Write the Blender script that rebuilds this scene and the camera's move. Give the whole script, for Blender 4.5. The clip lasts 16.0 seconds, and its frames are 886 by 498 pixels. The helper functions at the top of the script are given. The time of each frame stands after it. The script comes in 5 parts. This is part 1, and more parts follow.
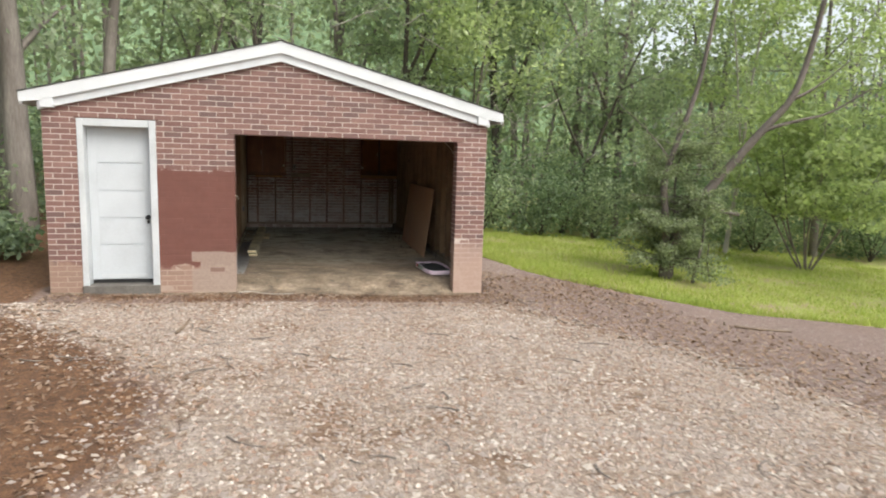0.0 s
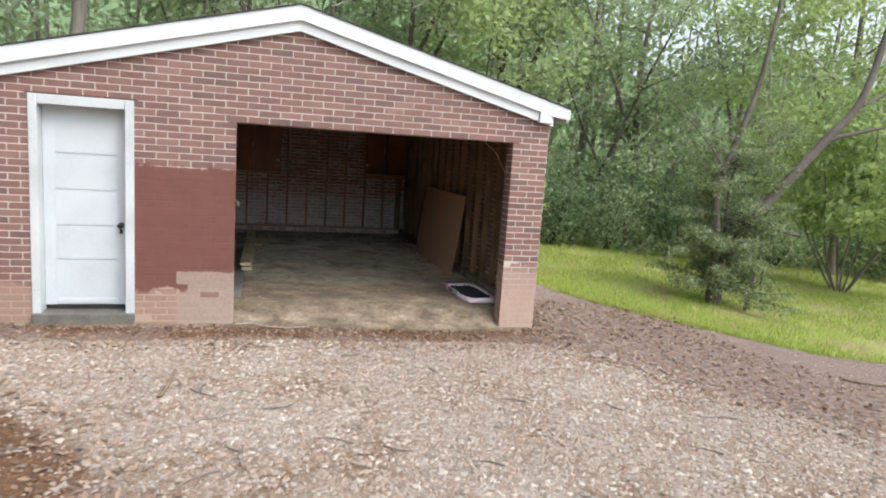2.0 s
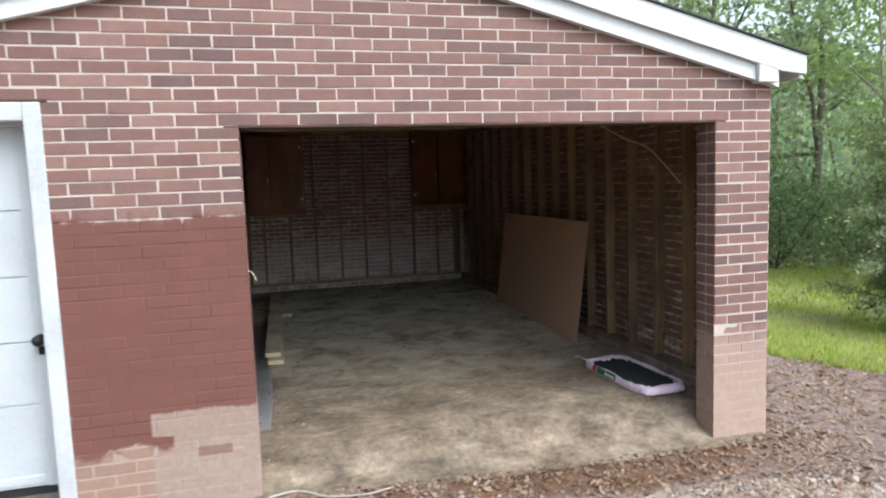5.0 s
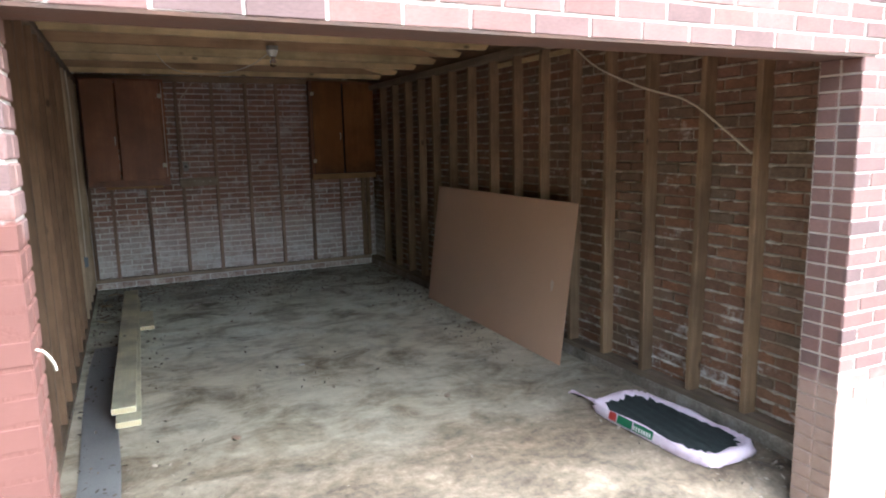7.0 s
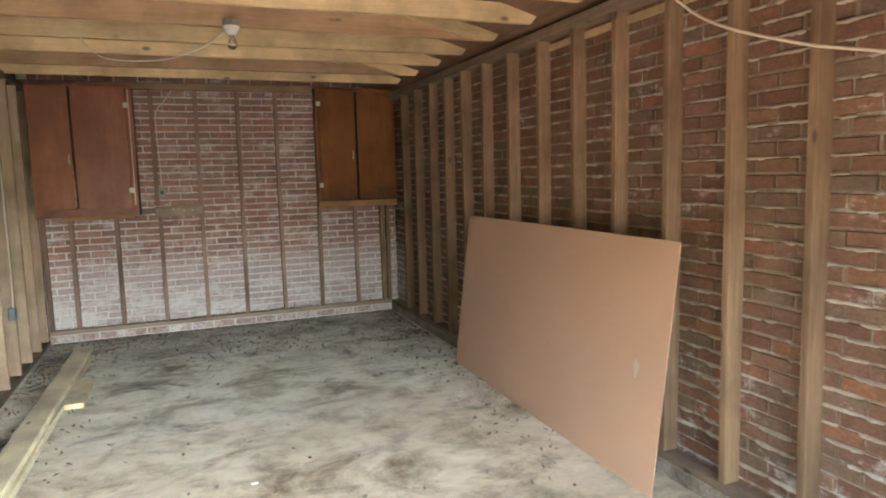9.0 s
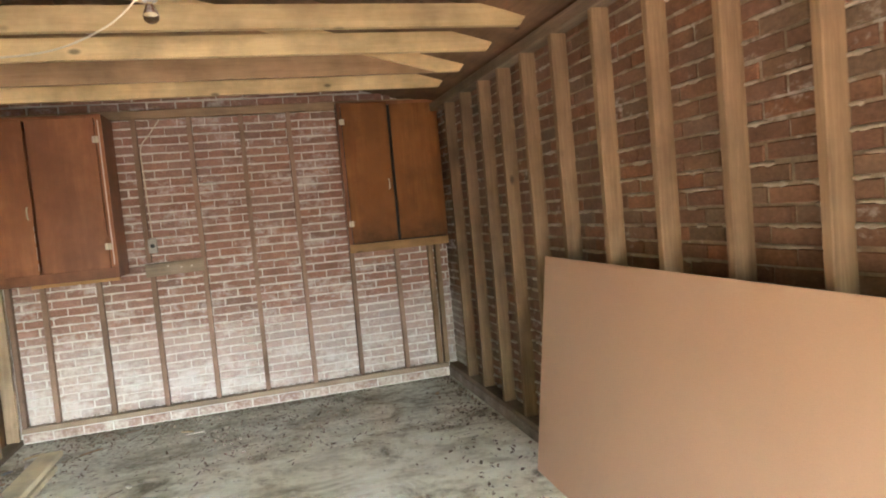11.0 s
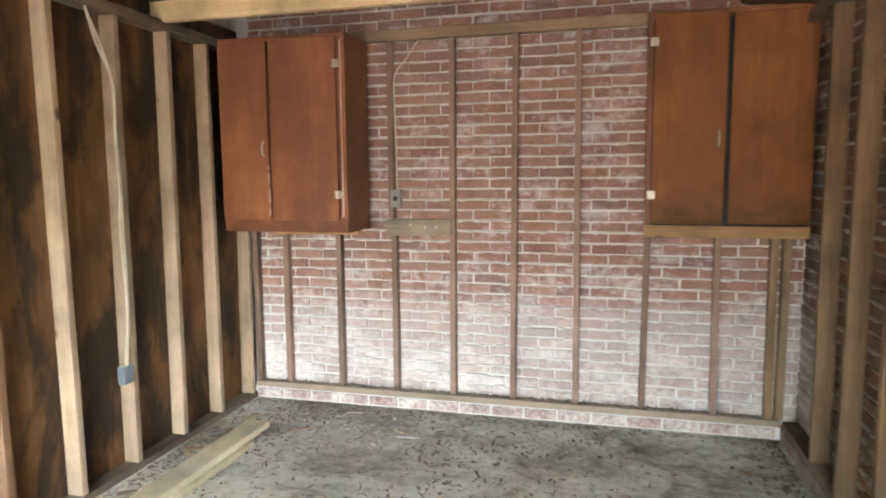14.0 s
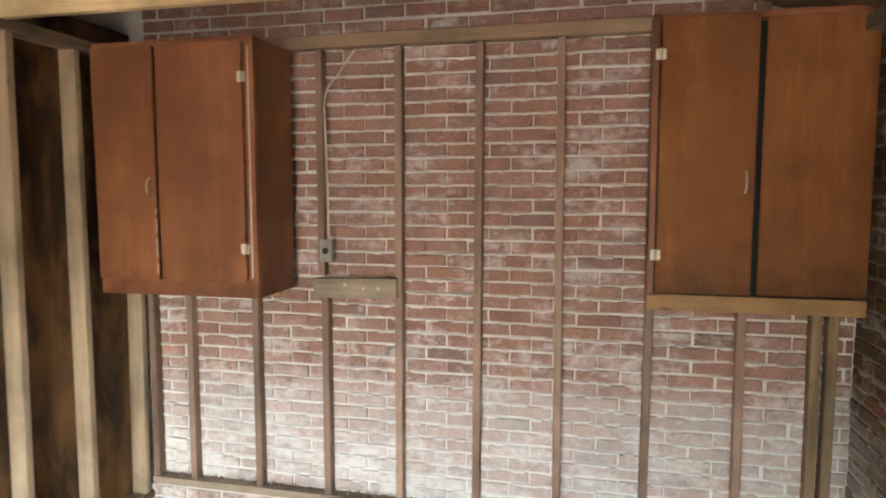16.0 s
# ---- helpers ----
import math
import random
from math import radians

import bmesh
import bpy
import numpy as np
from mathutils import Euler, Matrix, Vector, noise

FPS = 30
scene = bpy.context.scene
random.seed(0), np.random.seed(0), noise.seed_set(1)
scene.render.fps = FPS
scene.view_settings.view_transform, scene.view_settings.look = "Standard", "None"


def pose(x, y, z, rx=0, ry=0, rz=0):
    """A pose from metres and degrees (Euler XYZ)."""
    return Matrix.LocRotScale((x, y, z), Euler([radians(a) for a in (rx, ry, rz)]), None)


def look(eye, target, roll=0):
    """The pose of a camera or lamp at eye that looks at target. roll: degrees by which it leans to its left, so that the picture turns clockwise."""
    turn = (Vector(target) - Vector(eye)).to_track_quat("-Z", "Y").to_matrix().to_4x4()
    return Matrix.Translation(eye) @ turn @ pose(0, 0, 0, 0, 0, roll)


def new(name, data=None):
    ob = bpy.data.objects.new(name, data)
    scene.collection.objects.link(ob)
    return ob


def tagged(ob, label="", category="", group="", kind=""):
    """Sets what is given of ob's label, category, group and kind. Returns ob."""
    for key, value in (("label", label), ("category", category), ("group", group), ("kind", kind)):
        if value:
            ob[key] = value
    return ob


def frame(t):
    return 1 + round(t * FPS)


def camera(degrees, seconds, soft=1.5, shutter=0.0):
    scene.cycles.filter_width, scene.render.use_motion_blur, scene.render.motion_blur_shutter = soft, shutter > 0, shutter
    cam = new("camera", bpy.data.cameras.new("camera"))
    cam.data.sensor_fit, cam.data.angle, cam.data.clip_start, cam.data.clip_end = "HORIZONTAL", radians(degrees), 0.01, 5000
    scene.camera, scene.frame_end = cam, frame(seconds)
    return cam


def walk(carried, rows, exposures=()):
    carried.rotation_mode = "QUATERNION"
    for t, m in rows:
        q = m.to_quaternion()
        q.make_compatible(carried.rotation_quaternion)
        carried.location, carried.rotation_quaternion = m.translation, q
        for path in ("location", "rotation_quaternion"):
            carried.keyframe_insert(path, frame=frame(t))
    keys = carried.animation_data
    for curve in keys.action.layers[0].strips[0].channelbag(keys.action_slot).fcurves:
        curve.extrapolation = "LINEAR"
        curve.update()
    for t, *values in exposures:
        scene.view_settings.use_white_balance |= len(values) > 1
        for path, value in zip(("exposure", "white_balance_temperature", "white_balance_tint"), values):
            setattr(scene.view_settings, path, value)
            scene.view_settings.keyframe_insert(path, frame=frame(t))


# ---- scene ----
cam = camera(68.2, 16.0, 1.9, 0.35)
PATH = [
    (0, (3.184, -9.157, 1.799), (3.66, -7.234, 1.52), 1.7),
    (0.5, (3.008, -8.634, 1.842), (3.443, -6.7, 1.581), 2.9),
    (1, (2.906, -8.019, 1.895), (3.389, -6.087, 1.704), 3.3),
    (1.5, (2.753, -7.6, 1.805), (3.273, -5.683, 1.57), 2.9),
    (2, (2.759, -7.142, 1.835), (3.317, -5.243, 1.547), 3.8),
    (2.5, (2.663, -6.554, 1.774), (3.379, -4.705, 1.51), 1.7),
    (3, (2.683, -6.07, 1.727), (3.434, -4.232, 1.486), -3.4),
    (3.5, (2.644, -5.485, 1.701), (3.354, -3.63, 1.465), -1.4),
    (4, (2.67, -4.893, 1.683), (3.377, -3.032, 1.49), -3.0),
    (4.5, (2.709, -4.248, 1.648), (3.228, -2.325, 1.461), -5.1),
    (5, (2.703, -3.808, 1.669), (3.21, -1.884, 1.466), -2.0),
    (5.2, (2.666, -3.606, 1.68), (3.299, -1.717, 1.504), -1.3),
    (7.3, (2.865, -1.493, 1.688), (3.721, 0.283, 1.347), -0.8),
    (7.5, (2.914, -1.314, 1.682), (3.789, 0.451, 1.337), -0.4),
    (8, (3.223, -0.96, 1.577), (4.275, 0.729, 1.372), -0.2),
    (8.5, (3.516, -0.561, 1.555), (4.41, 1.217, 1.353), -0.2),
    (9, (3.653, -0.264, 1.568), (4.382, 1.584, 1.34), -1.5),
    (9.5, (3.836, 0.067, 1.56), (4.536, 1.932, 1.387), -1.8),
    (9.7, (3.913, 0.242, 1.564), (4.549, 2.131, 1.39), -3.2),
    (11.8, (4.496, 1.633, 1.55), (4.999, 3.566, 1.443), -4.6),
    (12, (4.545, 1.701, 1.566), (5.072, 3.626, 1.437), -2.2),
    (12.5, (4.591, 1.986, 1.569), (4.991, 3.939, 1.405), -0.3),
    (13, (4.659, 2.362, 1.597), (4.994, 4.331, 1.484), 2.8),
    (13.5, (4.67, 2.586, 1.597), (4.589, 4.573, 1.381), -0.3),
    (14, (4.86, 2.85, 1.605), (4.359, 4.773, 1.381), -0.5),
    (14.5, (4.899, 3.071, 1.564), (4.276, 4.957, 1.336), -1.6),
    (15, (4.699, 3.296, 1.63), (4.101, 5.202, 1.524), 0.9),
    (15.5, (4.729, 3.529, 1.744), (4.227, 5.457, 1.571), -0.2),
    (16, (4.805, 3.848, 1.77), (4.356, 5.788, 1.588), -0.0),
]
EXPOSURES = [
    (0.0, 0.92, 6550, 8), (2.0, 0.98, 6150, 8), (3.5, 1.04, 5950, 7), (5.2, 1.25, 5800, 6), (6.3, 1.95, 5600, 6), (7.4, 3.18, 5400, 5), (8.5, 4.18, 5450, 5), (9.7, 4.58, 6900, 5), (12.0, 5.4, 5900, 5), (14.0, 5.45, 5850, 5), (16.0, 5.25, 6150, 5),
]
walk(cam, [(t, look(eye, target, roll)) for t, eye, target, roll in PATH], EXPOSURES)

# ---- sky and daylight: a soft, bright overcast ----
world = bpy.data.worlds.new("overcast_sky")
scene.world = world
world.use_nodes = True
_wt = world.node_tree
_sky = _wt.nodes.new("ShaderNodeTexSky")
_sky.sky_type = "NISHITA"
_sky.sun_disc = False
_sky.sun_elevation = radians(50)
_sky.sun_rotation = radians(145)
_sky.dust_density = 4.0
_sky.air_density = 1.2
_hs = _wt.nodes.new("ShaderNodeHueSaturation")
_hs.inputs["Saturation"].default_value = 0.35
_wt.links.new(_sky.outputs[0], _hs.inputs["Color"])
_wt.links.new(_hs.outputs[0], _wt.nodes["Background"].inputs[0])
_wt.nodes["Background"].inputs[1].default_value = 0.15

sun = new("sun", bpy.data.lights.new("sun", "SUN"))
sun.data.energy = 0.95
sun.data.angle = radians(40)
sun.data.color = (1.0, 0.96, 0.9)
sun.matrix_world = look((4 + 20 * math.sin(radians(145)), 20 * math.cos(radians(145)), 20 * math.tan(radians(50))), (4, 0, 0))


# ---- helpers for materials ----
def mat_nodes(name, rough=0.8, metal=0.0):
    m = bpy.data.materials.new(name)
    m.use_nodes = True
    nt = m.node_tree
    b = nt.nodes["Principled BSDF"]
    b.inputs["Roughness"].default_value = rough
    b.inputs["Metallic"].default_value = metal
    return m, nt, b


def coords(nt, kind, stretch=(1, 1, 1), shift=True):
    if kind == "Position":
        out = nt.nodes.new("ShaderNodeNewGeometry").outputs["Position"]
    else:
        out = nt.nodes.new("ShaderNodeTexCoord").outputs["Object"]
    mp = nt.nodes.new("ShaderNodeMapping")
    mp.inputs["Scale"].default_value = stretch
    nt.links.new(out, mp.inputs["Vector"])
    if kind != "Position" and shift:
        r = nt.nodes.new("ShaderNodeObjectInfo").outputs["Random"]
        k = nt.nodes.new("ShaderNodeMath")
        k.operation = "MULTIPLY"
        k.inputs[1].default_value = 37.0
        nt.links.new(r, k.inputs[0])
        nt.links.new(k.outputs[0], mp.inputs["Location"])
    return mp.outputs[0]


def noise_tex(nt, vec, scale, detail=4.0, rough=0.55, distort=0.0):
    n = nt.nodes.new("ShaderNodeTexNoise")
    n.inputs["Scale"].default_value = scale
    n.inputs["Detail"].default_value = detail
    n.inputs["Roughness"].default_value = rough
    n.inputs["Distortion"].default_value = distort
    nt.links.new(vec, n.inputs["Vector"])
    return n.outputs["Fac"]


def ramp(nt, fac, stops):
    r = nt.nodes.new("ShaderNodeValToRGB")
    e = r.color_ramp.elements
    while len(e) < len(stops):
        e.new(0.5)
    for el, (p, c) in zip(e, stops):
        el.position = p
        el.color = (*c, 1) if len(c) == 3 else c
    nt.links.new(fac, r.inputs[0])
    return r.outputs[0]


def grey(v):
    return (v, v, v)


def mixc(nt, fac, a, b, how="MIX"):
    m = nt.nodes.new("ShaderNodeMix")
    m.data_type = "RGBA"
    m.blend_type = how
    for s, v in ((0, fac), (6, a), (7, b)):
        if isinstance(v, (int, float)):
            m.inputs[s].default_value = v
        elif isinstance(v, tuple):
            m.inputs[s].default_value = (*v, 1)
        else:
            nt.links.new(v, m.inputs[s])
    return m.outputs[2]


def calc(nt, op, a, b=0.0, clamp=False):
    m = nt.nodes.new("ShaderNodeMath")
    m.operation = op
    m.use_clamp = clamp
    for s, v in ((0, a), (1, b)):
        if isinstance(v, (int, float)):
            m.inputs[s].default_value = v
        else:
            nt.links.new(v, m.inputs[s])
    return m.outputs[0]


def bump(nt, b, height, strength=0.4, dist=0.01):
    n = nt.nodes.new("ShaderNodeBump")
    n.inputs["Strength"].default_value = strength
    n.inputs["Distance"].default_value = dist
    nt.links.new(height, n.inputs["Height"])
    nt.links.new(n.outputs[0], b.inputs["Normal"])


def surf(name, cols, coarse=2.0, fine=40.0, rough=0.8, bmp=0.3, dist=0.004, stretch=(1, 1, 1), kind="Object", metal=0.0, vary=0.0):
    """A surface with stains at one scale and grain at another."""
    m, nt, b = mat_nodes(name, rough, metal)
    v = coords(nt, kind, stretch)
    big, small = noise_tex(nt, v, coarse, 5), noise_tex(nt, v, fine, 4)
    f = calc(nt, "ADD", calc(nt, "MULTIPLY", big, 0.65), calc(nt, "MULTIPLY", small, 0.35))
    n = len(cols)
    c = ramp(nt, f, [(0.3 + 0.4 * i / max(1, n - 1), col) for i, col in enumerate(cols)])
    if vary:
        r = nt.nodes.new("ShaderNodeObjectInfo").outputs["Random"]
        c = mixc(nt, 1.0, c, ramp(nt, r, [(0, grey(1 - vary)), (1, grey(1 + vary))]), "MULTIPLY")
    nt.links.new(c, b.inputs["Base Color"])
    rr = ramp(nt, big, [(0.3, grey(max(0.05, rough - 0.12))), (0.7, grey(min(1, rough + 0.1)))])
    nt.links.new(rr, b.inputs["Roughness"])
    bump(nt, b, small, bmp, dist)
    return m


def wood(name, light, dark, axis=2, rough=0.7, knots=True, gain=1.0, stain=None, kind="Object", vary=0.25):
    """Sawn timber: grain drawn out along one axis, knots, and weathering in patches."""
    m, nt, b = mat_nodes(name, rough)
    s = [1.0, 1.0, 1.0]
    s[axis] = 0.06
    v = coords(nt, kind, tuple(s))
    grain = noise_tex(nt, v, 60 * gain, 6, 0.65, 0.6)
    broad = noise_tex(nt, v, 9 * gain, 3, 0.5, 1.0)
    f = calc(nt, "ADD", calc(nt, "MULTIPLY", grain, 0.45), calc(nt, "MULTIPLY", broad, 0.55))
    c = ramp(nt, f, [(0.32, dark), (0.5, tuple((p + q) / 2 for p, q in zip(light, dark))), (0.66, light)])
    v2 = coords(nt, kind, (1, 1, 1))
    if knots:
        s2 = [2.2, 2.2, 2.2]
        s2[axis] = 1.1
        vo = nt.nodes.new("ShaderNodeTexVoronoi")
        vo.inputs["Scale"].default_value = 2.3
        nt.links.new(coords(nt, kind, tuple(s2)), vo.inputs["Vector"])
        k = ramp(nt, vo.outputs["Distance"], [(0.045, grey(0.2)), (0.07, grey(0.62)), (0.10, grey(1))])
        c = mixc(nt, 0.8, c, k, "MULTIPLY")
    w = noise_tex(nt, v2, 2.6, 5, 0.6)
    c = mixc(nt, 1.0, c, ramp(nt, w, [(0.3, grey(0.62)), (0.6, grey(1.08))]), "MULTIPLY")
    if stain:
        sv = list(grey(1.0))
        sv[axis] = 0.25 if knots or vary < 0.12 else 0.4
        st = noise_tex(nt, coords(nt, kind, tuple(sv)), 3.4, 6, 0.62, 0.4)
        c = mixc(nt, ramp(nt, st, [(0.42, grey(0)), (0.62, grey(1))] if sv[axis] < 0.3 else [(0.46, grey(0)), (0.56, grey(0.85))]), c, stain)
    if vary:
        r = nt.nodes.new("ShaderNodeObjectInfo").outputs["Random"]
        c = mixc(nt, 1.0, c, ramp(nt, r, [(0, grey(1 - vary)), (1, grey(1 + vary * 0.5))]), "MULTIPLY")
    nt.links.new(c, b.inputs["Base Color"])
    bump(nt, b, grain, 0.35, 0.003)
    return m


def between(nt, val, lo, hi, soft):
    """1 where lo < val < hi, with soft borders."""
    a = calc(nt, "DIVIDE", calc(nt, "SUBTRACT", val, lo), soft, True)
    c = calc(nt, "DIVIDE", calc(nt, "SUBTRACT", hi, val), soft, True)
    return calc(nt, "MULTIPLY", a, c)


def front_paint(nt, c, for_mortar):
    """The rust-red painted patch beside the door, the pale parging under it and the washed-out base courses."""
    pos = nt.nodes.new("ShaderNodeNewGeometry").outputs["Position"]
    x, _, z = (s := nt.nodes.new("ShaderNodeSeparateXYZ")).outputs
    nt.links.new(pos, s.inputs[0])
    n = noise_tex(nt, pos, 5.0, 5, 0.6)
    n2 = noise_tex(nt, pos, 28.0, 3)
    wob = calc(nt, "MULTIPLY", calc(nt, "SUBTRACT", n, 0.5), 0.34)
    zz, xx = calc(nt, "ADD", z, wob), calc(nt, "ADD", x, calc(nt, "MULTIPLY", wob, 0.4))
    base = calc(nt, "MULTIPLY", between(nt, calc(nt, "ADD", z, calc(nt, "MULTIPLY", wob, 1.6)), -1.0, 0.34 if not for_mortar else 0.38, 0.12), 0.75)
    c = mixc(nt, base, c, mixc(nt, n2, (0.26, 0.165, 0.12), (0.38, 0.265, 0.20)))
    pier = calc(nt, "MULTIPLY", between(nt, x, 5.3, 7.0, 0.2), between(nt, zz, -1.0, 0.62, 0.16))
    c = mixc(nt, calc(nt, "MULTIPLY", pier, 0.75), c, mixc(nt, n2, (0.33, 0.225, 0.18), (0.46, 0.34, 0.285)))
    red = calc(nt, "MULTIPLY", between(nt, xx, 1.58, 2.70, 0.03), between(nt, zz, 0.24, 1.56, 0.04))
    worn = ramp(nt, n2, [(0.16, grey(0.88)), (0.34, grey(1))])
    c = mixc(nt, calc(nt, "MULTIPLY", red, worn), c, mixc(nt, n, (0.115, 0.047, 0.037), (0.175, 0.074, 0.057)))
    step = calc(nt, "MULTIPLY", between(nt, z, 0.215, 0.32, 0.008), 0.11)
    bare = calc(nt, "MULTIPLY", between(nt, x, 2.23, 2.43, 0.012), between(nt, z, 0.172, 0.236, 0.008))
    bare = calc(nt, "SUBTRACT", 1.0, calc(nt, "MULTIPLY", bare, 0.8))
    pale = calc(nt, "MULTIPLY", between(nt, calc(nt, "SUBTRACT", x, step), 2.0, 2.70, 0.012), between(nt, calc(nt, "ADD", z, calc(nt, "MULTIPLY", wob, 0.25)), -1.0, 0.455, 0.015))
    c = mixc(nt, calc(nt, "SUBTRACT", 1.0, bare), c, (0.15, 0.075, 0.06))
    return mixc(nt, calc(nt, "MULTIPLY", calc(nt, "MULTIPLY", pale, bare), 0.85), c, mixc(nt, n2, (0.25, 0.18, 0.145), (0.39, 0.305, 0.255)))


def brick_material(name, cols, inside):
    m, nt, b = mat_nodes(name, 0.88)
    g = nt.nodes.new("ShaderNodeNewGeometry")
    isl, rnd = g.outputs["Random Per Island"], nt.nodes.new("ShaderNodeObjectInfo").outputs["Random"]
    r = calc(nt, "FRACT", calc(nt, "ADD", isl, calc(nt, "MULTIPLY", rnd, 7.31)))
    c = ramp(nt, r, [(i / (len(cols) - 1), col) for i, col in enumerate(cols)])
    pos = g.outputs["Position"]
    st = nt.nodes.new("ShaderNodeMapping")
    st.inputs["Scale"].default_value = (1, 1, 3.5) if not inside else (1, 1, 1.6)
    nt.links.new(pos, st.inputs[0])
    fine, mid = noise_tex(nt, st.outputs[0], 55, 5, 0.65), noise_tex(nt, pos, 9, 4)
    c = mixc(nt, 1.0, c, ramp(nt, fine, [(0.3, grey(0.72 if inside else 0.84)), (0.7, grey(1.22 if inside else 1.14))]), "MULTIPLY")
    c = mixc(nt, 1.0, c, ramp(nt, mid, [(0.3, grey(0.78 if inside else 0.9)), (0.7, grey(1.15 if inside else 1.08))]), "MULTIPLY")
    if inside:
        c = whiten(nt, c, pos, -0.045)
    else:
        c = front_paint(nt, c, False)
    nt.links.new(c, b.inputs["Base Color"])
    bump(nt, b, fine, 0.55 if inside else 0.3, 0.004 if inside else 0.002)
    return m


def whiten(nt, c, pos, more):
    """White bloom and lime runs on the inner brickwork, heavier in the lower courses, where it also paints in light."""
    z = (s := nt.nodes.new("ShaderNodeSeparateXYZ")).outputs[2]
    nt.links.new(pos, s.inputs[0])
    mp = nt.nodes.new("ShaderNodeMapping")
    mp.inputs["Scale"].default_value = (1.1, 1.1, 2.3)
    nt.links.new(pos, mp.inputs[0])
    n, n2 = noise_tex(nt, mp.outputs[0], 2.6, 6, 0.65), noise_tex(nt, pos, 24, 5, 0.7)
    y = s.outputs[1]
    back = between(nt, y, 6.4, 9.0, 0.5)
    low = calc(nt, "MULTIPLY", between(nt, calc(nt, "ADD", z, calc(nt, "MULTIPLY", n, 0.5)), -1.0, 1.25, 0.8), calc(nt, "ADD", 0.62, calc(nt, "MULTIPLY", back, 0.93)))
    f = calc(nt, "ADD", calc(nt, "MULTIPLY", n, 1.0), calc(nt, "MULTIPLY", n2, 0.45))
    f = calc(nt, "SUBTRACT", f, calc(nt, "SUBTRACT", 0.235, calc(nt, "MULTIPLY", back, 0.10)))
    f = calc(nt, "ADD", f, calc(nt, "MULTIPLY", low, 0.15))
    f = ramp(nt, calc(nt, "ADD", f, more), [(0.57, grey(0)), (0.69, grey(0.42)), (0.85, grey(0.82))])
    wash = between(nt, calc(nt, "ADD", z, calc(nt, "MULTIPLY", calc(nt, "SUBTRACT", n, 0.5), 0.7)), -1.0, 0.80, 0.14)
    wash = calc(nt, "MULTIPLY", calc(nt, "MULTIPLY", wash, back), calc(nt, "ADD", 0.11 if more < 0 else 0.55, calc(nt, "MULTIPLY", n2, 0.5)))
    f = calc(nt, "MAXIMUM", f, wash)
    return mixc(nt, f, c, (0.81, 0.80, 0.785))


def mortar_material(name, cols, inside):
    m, nt, b = mat_nodes(name, 0.95)
    pos = nt.nodes.new("ShaderNodeNewGeometry").outputs["Position"]
    n, n2 = noise_tex(nt, pos, 12, 5), noise_tex(nt, pos, 90, 3)
    c = ramp(nt, calc(nt, "ADD", calc(nt, "MULTIPLY", n, 0.6), calc(nt, "MULTIPLY", n2, 0.4)), [(0.3, cols[0]), (0.7, cols[1])])
    c = whiten(nt, c, pos, 0.03) if inside else front_paint(nt, c, True)
    nt.links.new(c, b.inputs["Base Color"])
    bump(nt, b, n2, 0.6, 0.004)
    return m


def leaf_material(name, cols, glow=0.45):
    m = bpy.data.materials.new(name)
    m.use_nodes = True
    nt = m.node_tree
    b = nt.nodes["Principled BSDF"]
    b.inputs["Roughness"].default_value = 0.6
    g = nt.nodes.new("ShaderNodeNewGeometry")
    big = noise_tex(nt, g.outputs["Position"], 0.45, 3)
    r = calc(nt, "ADD", calc(nt, "MULTIPLY", g.outputs["Random Per Island"], 0.55), calc(nt, "MULTIPLY", big, 0.45))
    c = ramp(nt, r, [(0.15 + 0.7 * i / (len(cols) - 1), col) for i, col in enumerate(cols)])
    nt.links.new(c, b.inputs["Base Color"])
    tr = nt.nodes.new("ShaderNodeBsdfTranslucent")
    nt.links.new(mixc(nt, 1.0, c, (1.2, 1.3, 0.85), "MULTIPLY"), tr.inputs[0])
    mx = nt.nodes.new("ShaderNodeMixShader")
    mx.inputs[0].default_value = glow
    nt.links.new(b.outputs[0], mx.inputs[1])
    nt.links.new(tr.outputs[0], mx.inputs[2])
    nt.links.new(mx.outputs[0], nt.nodes["Material Output"].inputs[0])
    return m


# ---- materials ----
BRICK_OUT = brick_material("red_brick", [(0.168, 0.09, 0.078), (0.215, 0.117, 0.10), (0.185, 0.10, 0.086), (0.25, 0.145, 0.124), (0.20, 0.112, 0.098), (0.138, 0.086, 0.08), (0.228, 0.126, 0.103)], False)
MORTAR_OUT = mortar_material("pale_mortar", [(0.45, 0.385, 0.34), (0.60, 0.53, 0.48)], False)
BRICK_IN = brick_material("rough_inner_brick", [(0.31, 0.168, 0.13), (0.39, 0.22, 0.17), (0.35, 0.192, 0.147), (0.42, 0.262, 0.21), (0.29, 0.185, 0.155), (0.415, 0.228, 0.162), (0.375, 0.24, 0.198)], True)
MORTAR_IN = mortar_material("lime_mortar", [(0.57, 0.525, 0.465), (0.85, 0.82, 0.76)], True)
# Right wall: orange-brown brick and recessed joints, darkened in colour for shade there.
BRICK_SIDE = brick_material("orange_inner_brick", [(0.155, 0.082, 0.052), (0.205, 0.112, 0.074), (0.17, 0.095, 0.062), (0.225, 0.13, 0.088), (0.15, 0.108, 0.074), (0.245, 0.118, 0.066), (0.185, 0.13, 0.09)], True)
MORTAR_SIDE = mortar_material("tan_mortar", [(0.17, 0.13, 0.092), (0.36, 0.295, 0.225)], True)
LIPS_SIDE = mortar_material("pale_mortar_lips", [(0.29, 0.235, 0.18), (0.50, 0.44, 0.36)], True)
TRIM = surf("white_trim_paint", [(0.50, 0.52, 0.53), (0.61, 0.63, 0.645), (0.66, 0.68, 0.70)], 1.5, 60, 0.45, 0.15, 0.002)
